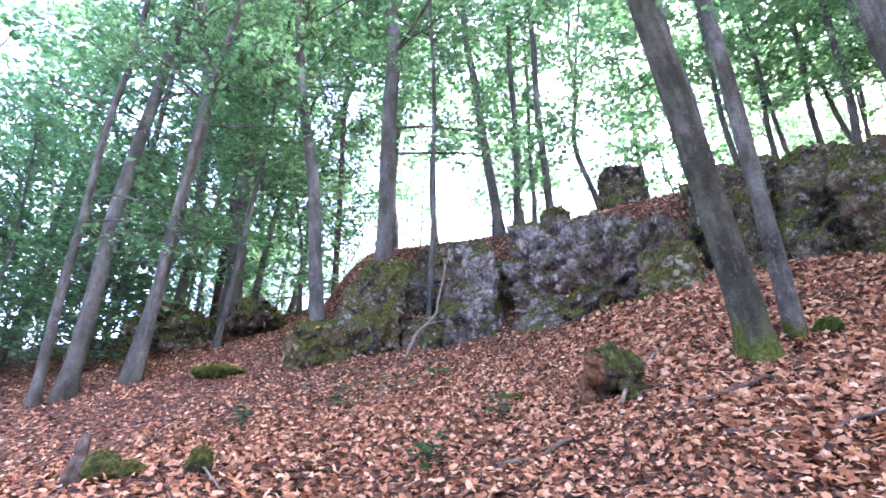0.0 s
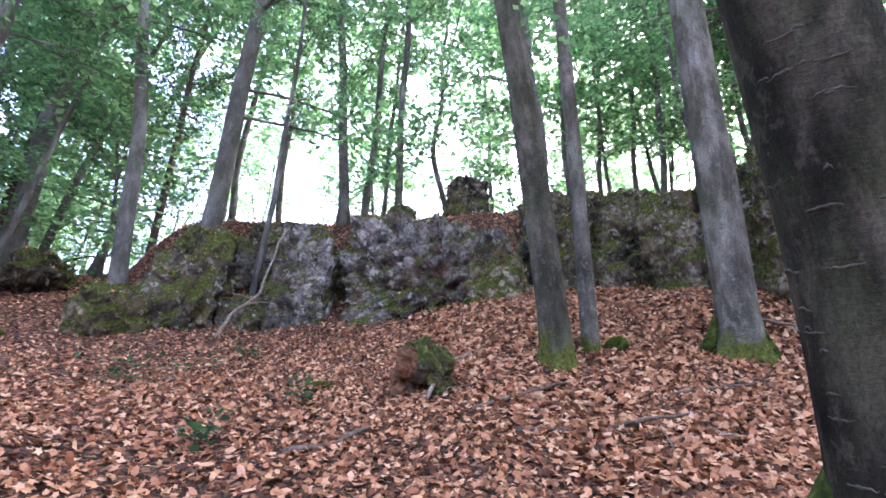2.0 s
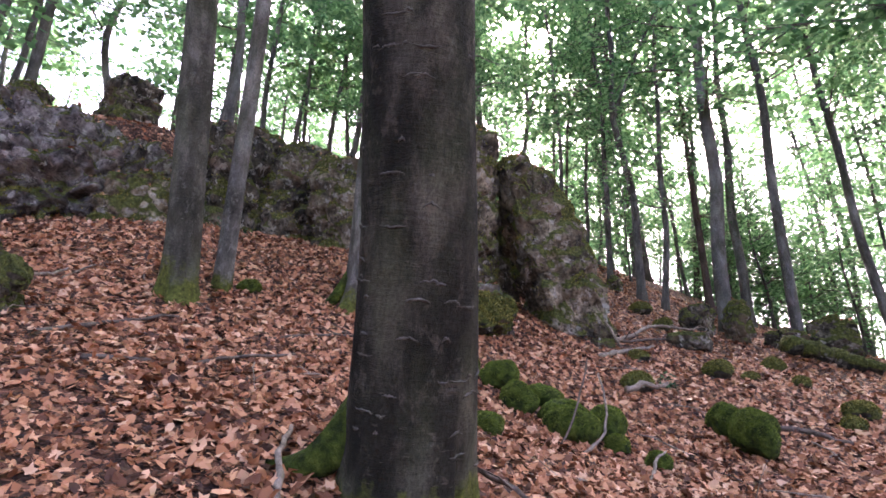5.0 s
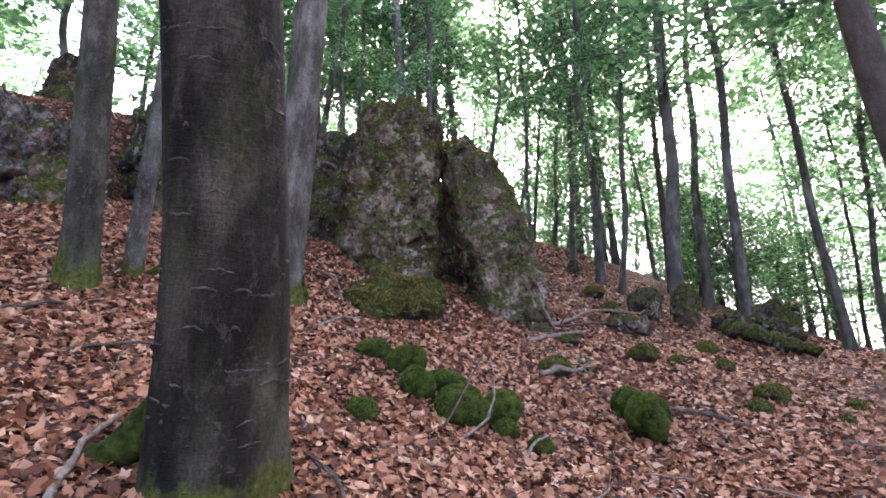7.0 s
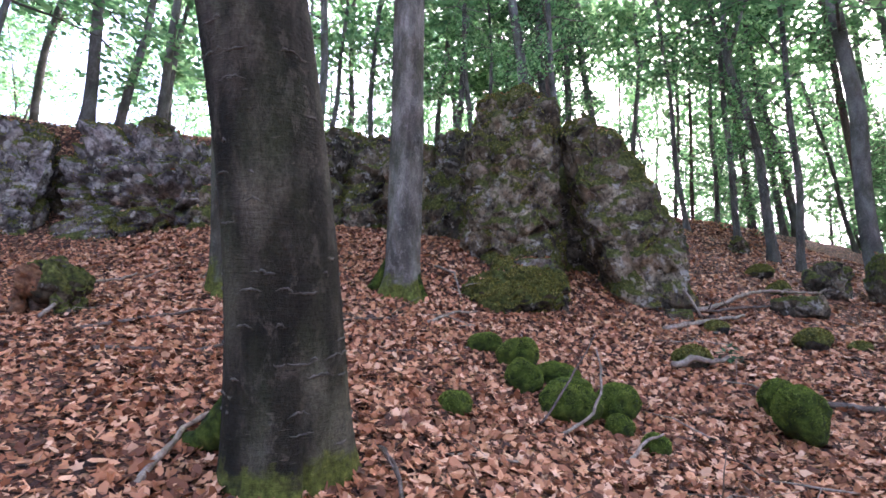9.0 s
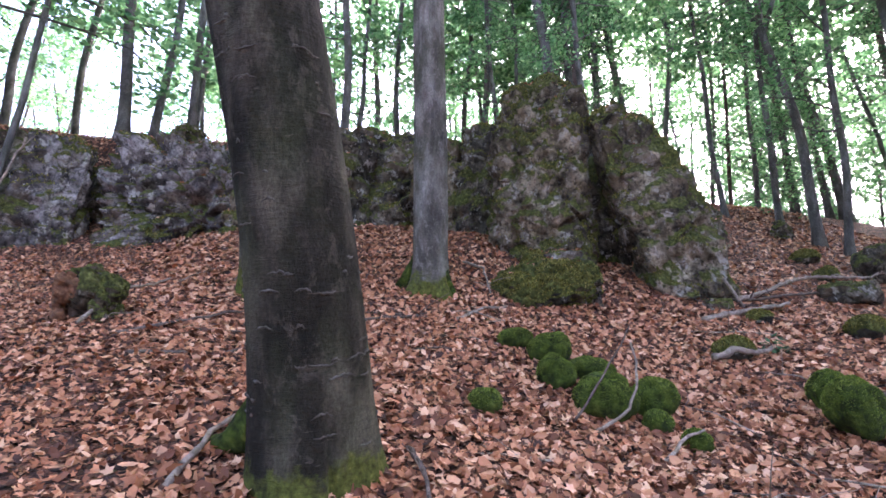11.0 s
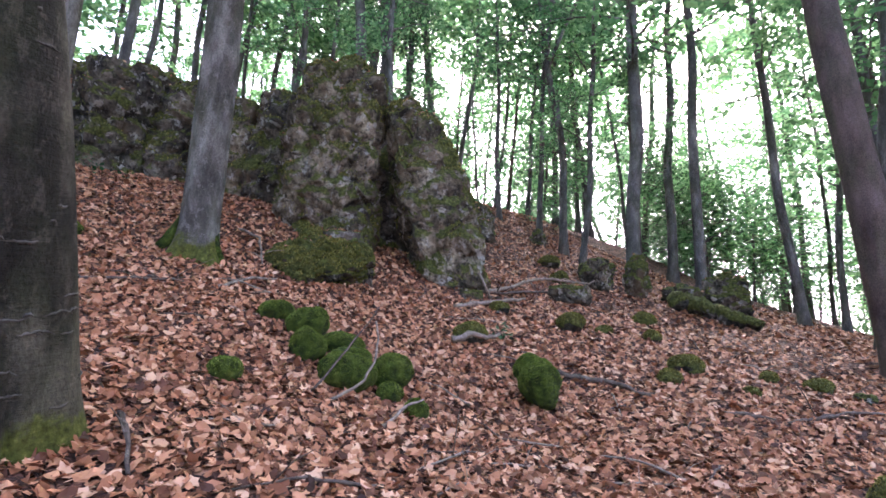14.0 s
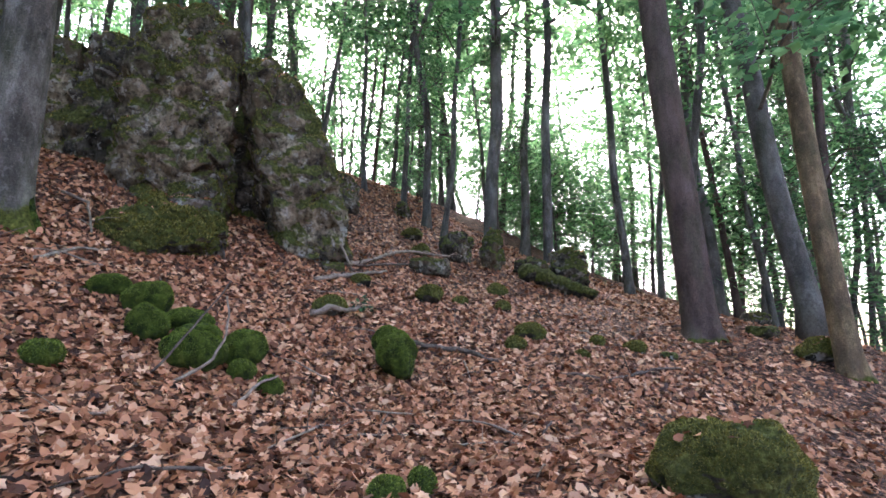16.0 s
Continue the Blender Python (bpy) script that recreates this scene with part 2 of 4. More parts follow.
# ---- building helpers ----
def add_mesh(name, verts, faces, material, parent=None, label="", smooth=True):
    me = bpy.data.meshes.new(name)
    verts = np.asarray(verts, dtype=np.float32)
    if isinstance(faces, np.ndarray):
        k = faces.shape[1]
        me.vertices.add(len(verts))
        me.vertices.foreach_set("co", verts.ravel())
        me.loops.add(faces.size)
        me.loops.foreach_set("vertex_index", faces.astype(np.int32).ravel())
        me.polygons.add(len(faces))
        me.polygons.foreach_set("loop_start", np.arange(0, faces.size, k, dtype=np.int32))
        me.update(calc_edges=True)
    else:
        me.from_pydata([tuple(map(float, v)) for v in verts], [], [tuple(map(int, f)) for f in faces])
    me.validate()
    me.polygons.foreach_set("use_smooth", np.full(len(me.polygons), smooth))
    me.materials.append(material)
    ob = new(name, me)
    if parent is not None:
        ob.parent = parent
    if label:
        ob["label"] = label
    return ob


# Height of the forest floor: a broad slope, small swells and the terrace above the crags.
SLOPE = (0.988, 3.762, 1.316, 4.952, 1.769, 0.234, 2.727, 0.463, 1.316, 0.954)
SWELLS = ((0, 8.0, -0.35, 1.6), (4.7, 1.4, -0.32, 1.5), (-2.1, 2.7, 0.45, 1.2), (3.8, -1.2, 0.33, 0.8), (10.4, -3.0, 0.4, 1.6), (2.9, 6.4, 0.3, 0.9), (5.3, 5.2, 0.35, 0.8))
CREST_X = (-4.5, -2.5, -0.6, 0.6, 3.0, 4.0, 5.3, 6.0, 6.6)
CREST_Y = (10.5, 9.0, 9.35, 9.3, 7.7, 8.0, 7.65, 7.1, 6.2)


def smooth01(v):
    v = np.clip(v, 0, 1)
    return v * v * (3 - 2 * v)


def ground_z(x, y):
    x, y = np.asarray(x, float), np.asarray(y, float)
    X, Y = np.tanh((x - 3) / 12), np.tanh((y - 1) / 12)
    z, k = 0.0 * x, 0
    for i in range(4):
        for j in range(4 - i):
            z = z + SLOPE[k] * X**i * Y**j
            k += 1
    for a, b, h, r in SWELLS:
        z = z + h * np.exp(-((x - a) ** 2 + (y - b) ** 2) / (2 * r * r))
    back = y - np.interp(x, CREST_X, CREST_Y)
    step = 1.4 * smooth01(back / 0.9) * smooth01((x + 3.6) / 1.6) * smooth01((7.0 - x) / 0.8)
    z = z + step
    # above the crags the hill rounds off
    top = 6.35
    over = np.maximum(z - (top - 0.7), 0)
    z = np.where(over > 0, (top - 0.7) + 0.7 * np.tanh(over / 0.9), z)
    far = np.hypot(x - 2, y - 2)
    z = z - 2.2 * smooth01((far - 16) / 40) * (y > -4)
    return z + 0.03 * np.sin(2.1 * x + 0.7 * y) * np.sin(1.7 * y - 0.4 * x) + 0.015 * np.sin(5.3 * x + 1.1) * np.sin(4.7 * y)


def gz(x, y):
    return float(ground_z(x, y))


def build_ground():
    near = np.arange(-10, 16.01, 0.14)
    xs = np.unique(np.r_[-400, -200, -100, -60, np.arange(-40, -10, 1.5), near, np.arange(17, 42, 1.5), 60, 100, 200, 400])
    near = np.arange(-6, 14.01, 0.14)
    ys = np.unique(np.r_[-400, -200, -100, -60, np.arange(-40, -6, 1.5), near, np.arange(15, 42, 1.5), 60, 100, 200, 400])
    gx, gy = np.meshgrid(xs, ys)
    v = np.stack([gx, gy, ground_z(gx, gy)], -1).reshape(-1, 3)
    w, h = len(xs), len(ys)
    i = np.arange(w * h).reshape(h, w)
    f = np.stack([i[:-1, :-1], i[:-1, 1:], i[1:, 1:], i[1:, :-1]], -1).reshape(-1, 4)
    ob = add_mesh("ground", v, f, SOIL)
    tagged(ob, "steep forest floor of dark leaf mould", "ground", kind="structure")


build_ground()


def leaf_shapes():
    """Outlines of dry leaves: lobed maple and oval beech, cupped."""
    shapes = []
    for kind in range(5):
        rng = random.Random(kind + 11)
        if kind < 3:
            tips = [(-2.3, 0.62), (-1.25, 0.9), (0, 1.05), (1.25, 0.9), (2.3, 0.62)]
            ring = []
            for k, (a, r) in enumerate(tips):
                ring.append((a, r * rng.uniform(0.85, 1.1)))
                if k < 4:
                    ring.append(((a + tips[k + 1][0]) / 2, 0.42 * rng.uniform(0.85, 1.2)))
            ring.append((3.14, 0.3))
            pts = [(0.0, -0.05)] + [(math.sin(a) * r, math.cos(a) * r) for a, r in ring]
        else:
            ring = [(k * math.pi / 3, 1) for k in range(6)]
            pts = [(0.0, 0.0)] + [(math.sin(a) * 0.55, math.cos(a) * 0.95) for a, r in ring]
        cup, fold = rng.uniform(0.1, 0.4), rng.uniform(-0.2, 0.35)
        p = np.array([(x, y, cup * (x * x + y * y) * 0.7 + fold * abs(x) + rng.uniform(-0.08, 0.08)) for x, y in pts]) * 0.5
        n = len(pts) - 1
        f = np.array([(0, 1 + k, 1 + (k + 1) % n) for k in range(n)])
        shapes.append((p, f))
    return shapes


def scatter_leaves(name, centres, normals, sizes, seed, material):
    """One mesh of many single leaves lying on the given places."""
    rng = np.random.default_rng(seed)
    shapes = leaf_shapes()
    pick = rng.choice(len(shapes), len(centres), p=(0.2, 0.2, 0.2, 0.2, 0.2))
    vs, fs, base = [], [], 0
    for k, (p, f) in enumerate(shapes):
        sel = np.where(pick == k)[0]
        m = len(sel)
        up = normals[sel] + rng.normal(0, 0.46, (m, 3))
        up /= np.linalg.norm(up, axis=1)[:, None]
        ref = rng.normal(0, 1, (m, 3))
        ax = np.cross(ref, up)
        ax /= np.linalg.norm(ax, axis=1)[:, None]
        ay = np.cross(up, ax)
        flip = rng.choice([-1.0, 1.0], m)[:, None]
        s = sizes[sel][:, None, None]
        v = centres[sel][:, None] + s * (p[None, :, 0:1] * ax[:, None] + p[None, :, 1:2] * ay[:, None] + p[None, :, 2:3] * (up * flip)[:, None])
        n = len(p)
        vs.append(v.reshape(-1, 3))
        fs.append((f[None] + (base + n * np.arange(m))[:, None, None]).reshape(-1, 3))
        base += n * m
    return add_mesh(name, np.concatenate(vs), np.concatenate(fs), material, smooth=False)


def litter():
    rng = np.random.default_rng(5)
    n = 470000
    x, y = rng.uniform(-9.5, 15.5, n), rng.uniform(-4.5, 12.5, n)
    d = np.hypot(x - 2.0, y - 1.2)
    keep = rng.random(n) < np.clip(1.0 - (d - 3.0) / 5.5, 0.2, 1.0) * np.clip(1.0 + (y + 1.2) / 4.0, 0.35, 1.0)
    x, y = x[keep], y[keep]
    e = 0.05
    z = ground_z(x, y)
    nx, ny = -(ground_z(x + e, y) - z) / e, -(ground_z(x, y + e) - z) / e
    nrm = np.stack([nx, ny, np.ones_like(x)], -1)
    nrm /= np.linalg.norm(nrm, axis=1)[:, None]
    far = np.hypot(x - 2.0, y - 1.2)
    size = rng.uniform(0.045, 0.108, len(x)) * (1 + 0.03 * np.clip(far - 4, 0, 8)) * np.where(x < 1.5, 0.68, 0.96)
    c = np.stack([x, y, z + rng.uniform(0.004, 0.03, len(x))], -1)
    ob = scatter_leaves("leaf_litter", c, nrm, size, 6, LITTER)
    tagged(ob, "thick layer of dry reddish-brown fallen leaves", "leaf litter", kind="stuff")


litter()


def blob(size, seed, n=44, square=0.55, rough=0.12, taper=(1, 1), shear=(0, 0), slope=0.0, strata=0.0, crag=1.0, fine=1.0, facet=0.5):
    """Vertices and faces of a boulder: a rounded block, tapered, leaned and broken up. Its foot is at z = 0."""
    t = np.linspace(-1, 1, n)
    a, b = np.meshgrid(t, t)
    one = np.ones_like(a)
    sides = [(a, b, one), (b, a, -one), (one, a, b), (-one, b, a), (b, one, a), (a, -one, b)]
    pts = np.concatenate([np.stack(s, -1).reshape(-1, 3) for s in sides])
    i = np.arange(n * n).reshape(n, n)
    f = np.stack([i[:-1, :-1], i[:-1, 1:], i[1:, 1:], i[1:, :-1]], -1).reshape(-1, 4)
    quads = np.concatenate([f + k * n * n for k in range(6)])
    key = np.round(pts * 10000).astype(np.int64)
    _, first, inv = np.unique(key, axis=0, return_index=True, return_inverse=True)
    pts, quads = pts[first], inv.ravel()[quads]
    ball = pts / np.linalg.norm(pts, axis=1)[:, None]
    p = ball * (1 - square) + pts * square
    half = np.array(size) / 2
    p = p * half
    out = ball * 1.0
    h = (p[:, 2] / half[2] + 1) / 2
    p[:, 0] *= 1 + (taper[0] - 1) * h
    p[:, 1] *= 1 + (taper[1] - 1) * h
    p[:, 0] += shear[0] * h
    p[:, 1] += shear[1] * h
    p[:, 2] += half[2]
    p[:, 2] -= slope * (p[:, 0] / half[0]) * h * size[2] * 0.5
    off = Vector((seed * 7.31, seed * 3.17, seed * 5.71))
    unit = min(size)
    disp = np.zeros(len(p))
    for k, q in enumerate(p):
        w = Vector(q) + off
        low = noise.noise(w * (1.1 / unit ** 0.5)) * 1.3
        mid = noise.noise(w * (2.7 / unit ** 0.5) + Vector((9, 2, 4)))
        dist = noise.voronoi(w * (2.3 / unit ** 0.5))[0]
        edge = min((dist[1] - dist[0]) * 3.0, 1.0)
        small = 0.7 * noise.fractal(w * 9.0, 0.7, 2.2, 4) + 1.1 - 2.6 * abs(noise.noise(w * 4.3)) - 1.3 * abs(noise.noise(w * 10.1))
        layer = noise.noise(Vector((w.x * 0.7, w.y * 0.7, w.z * 6.0))) if strata else 0.0
        warp = w * (1.7 / unit ** 0.5) + Vector((mid, low, mid)) * 0.5
        chip = noise.cell(warp) + 0.6 * noise.cell(warp * 2.3)
        disp[k] = low + 0.6 * mid + crag * (0.7 * edge - 0.4) + 0.28 * fine * small + strata * layer + facet * chip
    lo, hi = np.percentile(p, 3, 0), np.percentile(p, 97, 0)
    p = p + out * (disp * rough * unit)[:, None]
    a, b = np.percentile(p, 3, 0), np.percentile(p, 97, 0)
    p = lo + (p - a) * ((hi - lo) / (b - a))
    return p, quads


def moss_tufts(ob, per_area, length, seed, material, face_up=0.0, patchy=-1.0, high=9.0):
    """Short moss blades standing on the upper faces of a stone, as one part of it."""
    rng = np.random.default_rng(seed)
    me = ob.data
    m = len(me.polygons)
    c, nr, ar = np.zeros(3 * m), np.zeros(3 * m), np.zeros(m)
    me.polygons.foreach_get("center", c)
    me.polygons.foreach_get("normal", nr)
    me.polygons.foreach_get("area", ar)
    c, nr = c.reshape(-1, 3), nr.reshape(-1, 3)
    want = ar * per_area * np.clip((nr[:, 2] - face_up) * 3.0 + 0.3, 0, 1) * (nr[:, 2] > face_up) * (c[:, 2] < high)
    if patchy > -1:
        off = Vector((seed * 1.7, seed * 0.9, 0))
        want *= np.array([1.0 if noise.fractal(Vector(q) * 2.2 + off, 0.7, 2.1, 4) > patchy else 0.0 for q in c])
    k = np.floor(want + rng.random(m)).astype(int)
    i = np.repeat(np.arange(m), k)
    n = len(i)
    if n == 0:
        return
    spread = np.sqrt(ar[i])[:, None]
    pos = c[i] + rng.normal(0, 0.4, (n, 3)) * spread
    pos -= nr[i] * np.sum((pos - c[i]) * nr[i], axis=1)[:, None] + nr[i] * 0.003
    d = nr[i] + np.array([0, 0, 0.35]) + rng.normal(0, 0.55, (n, 3))
    d /= np.linalg.norm(d, axis=1)[:, None]
    side = np.cross(d, rng.normal(0, 1, (n, 3)))
    side /= np.linalg.norm(side, axis=1)[:, None]
    ln = (length * rng.uniform(0.5, 1.3, n))[:, None]
    v = np.stack([pos - side * ln * 0.3, pos + side * ln * 0.3, pos + d * ln], 1).reshape(-1, 3)
    tagged(add_mesh("moss", v, np.arange(3 * n).reshape(-1, 3), material, ob, "short springy moss", smooth=False), kind="stuff")


LEDGES = []


def rock(name, x, y, size, rz, seed, material, label, base=None, sink=0.25, n=44, category="rock", parent=None, **kw):
    v, f = blob(size, seed, n, **kw)
    ob = add_mesh(name, v, f, material, parent)
    z = (gz(x, y) if base is None else base) - (sink if base is None else 0)
    ob.matrix_basis = pose(x, y, z, 0, 0, rz)
    if max(size) > 0.5:
        LEDGES.append(ob)
    if parent is None:
        tagged(ob, label, category, kind="")
    elif label:
        ob["label"] = label
    return ob

# ---- the crags ----
CRAG = "weathered grey limestone crag with lichen and moss above fallen leaves"
rock("crag_boulder", -2.05, 8.45, (1.6, 1.4, 2.35), 10, 3, ROCK_DARK, "leaning lichened limestone boulder at the end of the crag", base=2.5, n=64, square=0.5, taper=(0.5, 0.7), shear=(0.72, 0.25), rough=0.09)
rock("crag_toe", -2.35, 7.95, (1.0, 0.8, 0.9), 25, 5, ROCK_MOSSY, "low mossy limestone toe at the foot of the crag", base=2.6, n=40, rough=0.12)
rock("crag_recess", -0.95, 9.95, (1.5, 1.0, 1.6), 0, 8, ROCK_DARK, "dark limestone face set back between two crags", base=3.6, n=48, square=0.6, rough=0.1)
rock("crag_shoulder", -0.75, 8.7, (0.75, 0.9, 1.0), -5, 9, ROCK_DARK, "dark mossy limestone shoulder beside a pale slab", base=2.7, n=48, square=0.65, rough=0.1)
rock("pale_slab", -0.03, 8.72, (0.98, 1.1, 2.5), -4, 12, ROCK_PALE, "tall pale grey limestone slab with a flat face", base=2.65, n=90, square=0.7, taper=(0.9, 0.7), shear=(0.1, 0.15), rough=0.085)
rock("crag_block", 2.0, 7.96, (2.95, 1.55, 2.4), -33, 14, ROCK_PALE, CRAG, base=2.8, n=110, square=0.5, taper=(0.93, 0.55), shear=(-0.1, 0.3), slope=0.2, rough=0.16, fine=1.0, facet=0.4)
rock("crag_boulder", 2.75, 7.0, (0.9, 0.7, 1.1), -40, 15, ROCK_MOSSY, "rounded limestone lump at the edge of the crag", base=3.1, n=40, rough=0.12)
rock("tower_rock", 3.2, 10.05, (0.98, 0.85, 1.35), 8, 18, ROCK_DARK, "upright dark boulder standing on the crest of the crags", base=5.95, n=56, square=0.62, taper=(0.85, 0.85), shear=(0.12, 0), rough=0.09, strata=0.5)
# filler rock in the cleft; its dark colour stands in for the shade there
rock("cleft_rock", 0.65, 9.5, (1.0, 0.7, 2.2), 0, 20, ROCK_DARK, "limestone deep in the cleft behind the slab, coloured dark for its shade", base=2.8, n=40, square=0.6, rough=0.08)
rock("crest_stone", 1.75, 9.6, (0.55, 0.45, 0.4), 30, 21, ROCK_DARK, "small dark stone on the crest of the crags", sink=0.1, n=24)
rock("crest_stone", -0.7, 9.75, (0.7, 0.6, 0.55), 10, 22, ROCK_MOSSY, "small mossy stone on the crest of the crags", base=4.85, n=28)
rock("crest_stone", -0.05, 9.35, (0.7, 0.6, 0.45), 70, 24, ROCK_DARK, "small dark stone behind the pale slab", base=4.85, n=28)
rock("upper_crag", 4.5, 8.0, (1.7, 1.3, 2.25), 8, 27, ROCK_DARK, "dark mossy limestone crag above the leaf slope", base=3.75, n=60, square=0.62, rough=0.09, taper=(0.9, 0.8))
rock("upper_crag", 5.45, 7.6, (1.5, 1.3, 2.15), -22, 29, ROCK_DARK, "dark mossy limestone crag above the leaf slope", base=3.75, n=60, square=0.6, rough=0.1, taper=(0.85, 0.8))
rock("upper_crag", 5.75, 6.65, (1.05, 1.3, 1.95), -60, 31, ROCK_MOSSY, "mossy limestone crag beside a tall split rock", base=3.55, n=60, square=0.6, rough=0.09, taper=(0.85, 0.8))
rock("upper_crag", 6.1, 5.95, (1.1, 1.1, 2.35), -50, 33, ROCK_DARK, "dark mossy limestone crag beside a tall split rock", base=3.3, n=60, square=0.6, rough=0.1, taper=(0.8, 0.8))
rock("crest_stone", 4.9, 8.0, (0.6, 0.5, 0.4), 20, 35, ROCK_MOSSY, "small mossy stone on top of the crag", base=5.75, n=24)
rock("crest_stone", 5.6, 7.6, (0.8, 0.6, 0.4), 60, 36, ROCK_MOSSY, "small mossy stone on top of the crag", base=5.6, n=24)

split = new("split_rock")
tagged(split, "tall split limestone rock, mossy, with a dark cleft", "rock")
spire = rock("spire", 6.13, 4.72, (1.6, 1.4, 3.4), -38, 41, ROCK_MOSSY, "", base=2.45, n=110, square=0.26, taper=(0.8, 0.8), shear=(0.02, 0.1), rough=0.095, fine=0.9, facet=0.45, parent=split)
slab = rock("leaning_slab", 7.42, 3.33, (1.15, 1.15, 3.1), -38, 43, ROCK_MOSSY, "leaning limestone slab", base=2.12, n=96, square=0.42, taper=(0.8, 0.66), shear=(-0.88, 0.12), rough=0.085, fine=0.9, facet=0.4, parent=split)
# backing rock whose dark colour puts the shade into the split rock's cleft
rock("cleft_back", 7.3, 4.75, (0.9, 0.8, 2.6), -38, 44, ROCK_DARK, "rock inside the cleft, coloured dark for its shade", base=2.3, n=40, square=0.5, taper=(0.6, 0.6), rough=0.08, parent=split)
foot = rock("mossy_foot", 5.36, 3.86, (1.6, 1.15, 0.78), -40, 45, MOSS_OLIVE, "low moss-covered shelf", base=2.14, n=60, square=0.02, rough=0.13, taper=(0.55, 0.6), shear=(0.12, 0.2), parent=split)
rock("broken_block", 5.86, 3.7, (0.5, 0.4, 0.8), -44, 47, ROCK_PALE, "pale broken face", base=2.15, n=40, square=0.75, rough=0.08, shear=(-0.25, 0), parent=split)

for k, ob in enumerate((spire, slab)):
    moss_tufts(ob, 2600, 0.03, 300 + k, MOSS_TIPS_DULL, 0.12, 0.05)
moss_tufts(foot, 9000, 0.026, 305, MOSS_TIPS_DULL, 0.0, -0.3)
for k, ob in enumerate([o for o in LEDGES if o.name.split(".")[0] in ("upper_crag", "crag_boulder", "crag_toe", "crag_block", "pale_slab", "crag_shoulder")]):
    moss_tufts(ob, 1300, 0.035, 310 + k, MOSS_TIPS_DULL, 0.2, 0.0)

# ---- stones on the slope ----
MOSSY = "rounded stone under thick bright green moss among leaves"


def moss_stone(x, y, size, rz, seed, n=24, sink=0.06, label=MOSSY, group="mossy stones on the slope", material=MOSS, rough=0.17, fine=0.9):
    ob = rock("mossy_stone", x, y, size, rz, seed, material, label, sink=sink, n=n, square=0.02, rough=rough, fine=fine, facet=0.0, crag=0.25)
    dull = material is not MOSS
    close = not dull or x < 5
    moss_tufts(ob, 42000 if close else 16000, 0.011 if close else 0.017, seed, MOSS_TIPS_DULL if dull else MOSS_TIPS, -0.1, -0.5 if dull else -0.7)
    return tagged(ob, group=group)


CLUSTER = ((4.37, 3.06, 0.36, 0.16), (4.5, 2.75, 0.46, 0.3), (4.25, 2.4, 0.36, 0.28), (4.6, 2.42, 0.46, 0.22), (4.3, 1.98, 0.5, 0.32), (4.66, 1.88, 0.42, 0.32), (3.43, 2.13, 0.28, 0.14), (4.45, 1.42, 0.2, 0.13), (4.45, 2.15, 0.4, 0.25), (4.5, 1.72, 0.25, 0.13))
for k, (x, y, w, h) in enumerate(CLUSTER):
    moss_stone(x, y, (w * 0.9, w * 0.76, h * 0.62 + 0.1), 40 * k, 50 + k)
moss_stone(5.72, 1.25, (0.36, 0.28, 0.32), 40, 62, label="long boulder under thick green moss, lying down the slope")
moss_stone(5.4, 0.99, (0.5, 0.3, 0.4), 38, 63, 36, label="long boulder under thick green moss, lying down the slope")
moss_stone(4.12, -1.2, (0.56, 0.52, 0.46), 20, 64, 60, 0.14, "large boulder under olive-green moss beside the path", material=MOSS_OLIVE, rough=0.22, fine=0.8)
moss_stone(4.5, -1.38, (0.4, 0.62, 0.38), 50, 65, 50, 0.12, "boulder under olive-green moss beside a larger one", material=MOSS_OLIVE, rough=0.22, fine=0.8)
moss_stone(3.72, 0.1, (0.2, 0.16, 0.14), 10, 66)
moss_stone(3.85, 0.0, (0.14, 0.12, 0.16), 60, 67)
SMALL = ((5.97, 2.07, 0.4), (7.34, 1.64, 0.42), (7.08, 2.44, 0.3), (7.64, 1.36, 0.2), (7.23, 0.38, 0.35), (6.88, 0.44, 0.25), (7.66, -0.25, 0.22), (7.82, -0.62, 0.26), (7.12, -0.17, 0.16), (9.1, -2.55, 0.55), (8.88, 1.3, 0.35), (7.9, 0.9, 0.25), (9.6, 2.9, 0.4), (10.6, 3.6, 0.5))
for k, (x, y, w) in enumerate(SMALL):
    moss_stone(x, y, (w, w * 0.75, w * 0.45 + 0.06), 33 * k, 70 + k, 22, label="small stone with dull green moss on the leafy slope", material=MOSS_OLIVE)
for k, (x, y, w) in enumerate(((7.94, -0.96, 0.26), (9.8, -2.07, 0.4), (8.61, 2.25, 0.6), (7.1, 2.9, 0.3), (11.5, -2.2, 0.5))):
    rock("dark_stone", x, y, (w, w * 0.7, w * 0.5), 50 * k, 90 + k, ROCK_DARK, "dark half-buried stone among fallen leaves", sink=0.06, n=24)
moss_stone(3.17, 4.79, (0.25, 0.2, 0.17), 0, 100, label="small mossy stone beside a young tree")
moss_stone(-3.77, 7.71, (0.75, 0.5, 0.25), 20, 101, label="flat mossy stone sunk in leaves")
moss_stone(0.34, 4.93, (0.26, 0.18, 0.1), 20, 102, label="flat mossy stone sunk in leaves")
for k, (x, y, w, h) in enumerate(((10.35, 2.55, 0.8, 0.5), (10.75, 2.0, 0.55, 0.75), (11.1, 1.35, 0.7, 0.4), (11.35, 0.75, 0.75, 0.75), (10.1, 4.9, 0.7, 0.4), (11.0, 5.6, 0.8, 0.55), (12.2, 4.7, 0.5, 0.35), (-6.0, 10.2, 1.6, 0.9), (-4.6, 10.8, 1.5, 0.7))):
    rock("ledge_stone", x, y, (w, w * 0.7, h + 0.15), 35 * k, 110 + k, ROCK_DARK, "dark mossy stone on the brow of the slope", sink=0.15, n=32, rough=0.17, square=0.2)


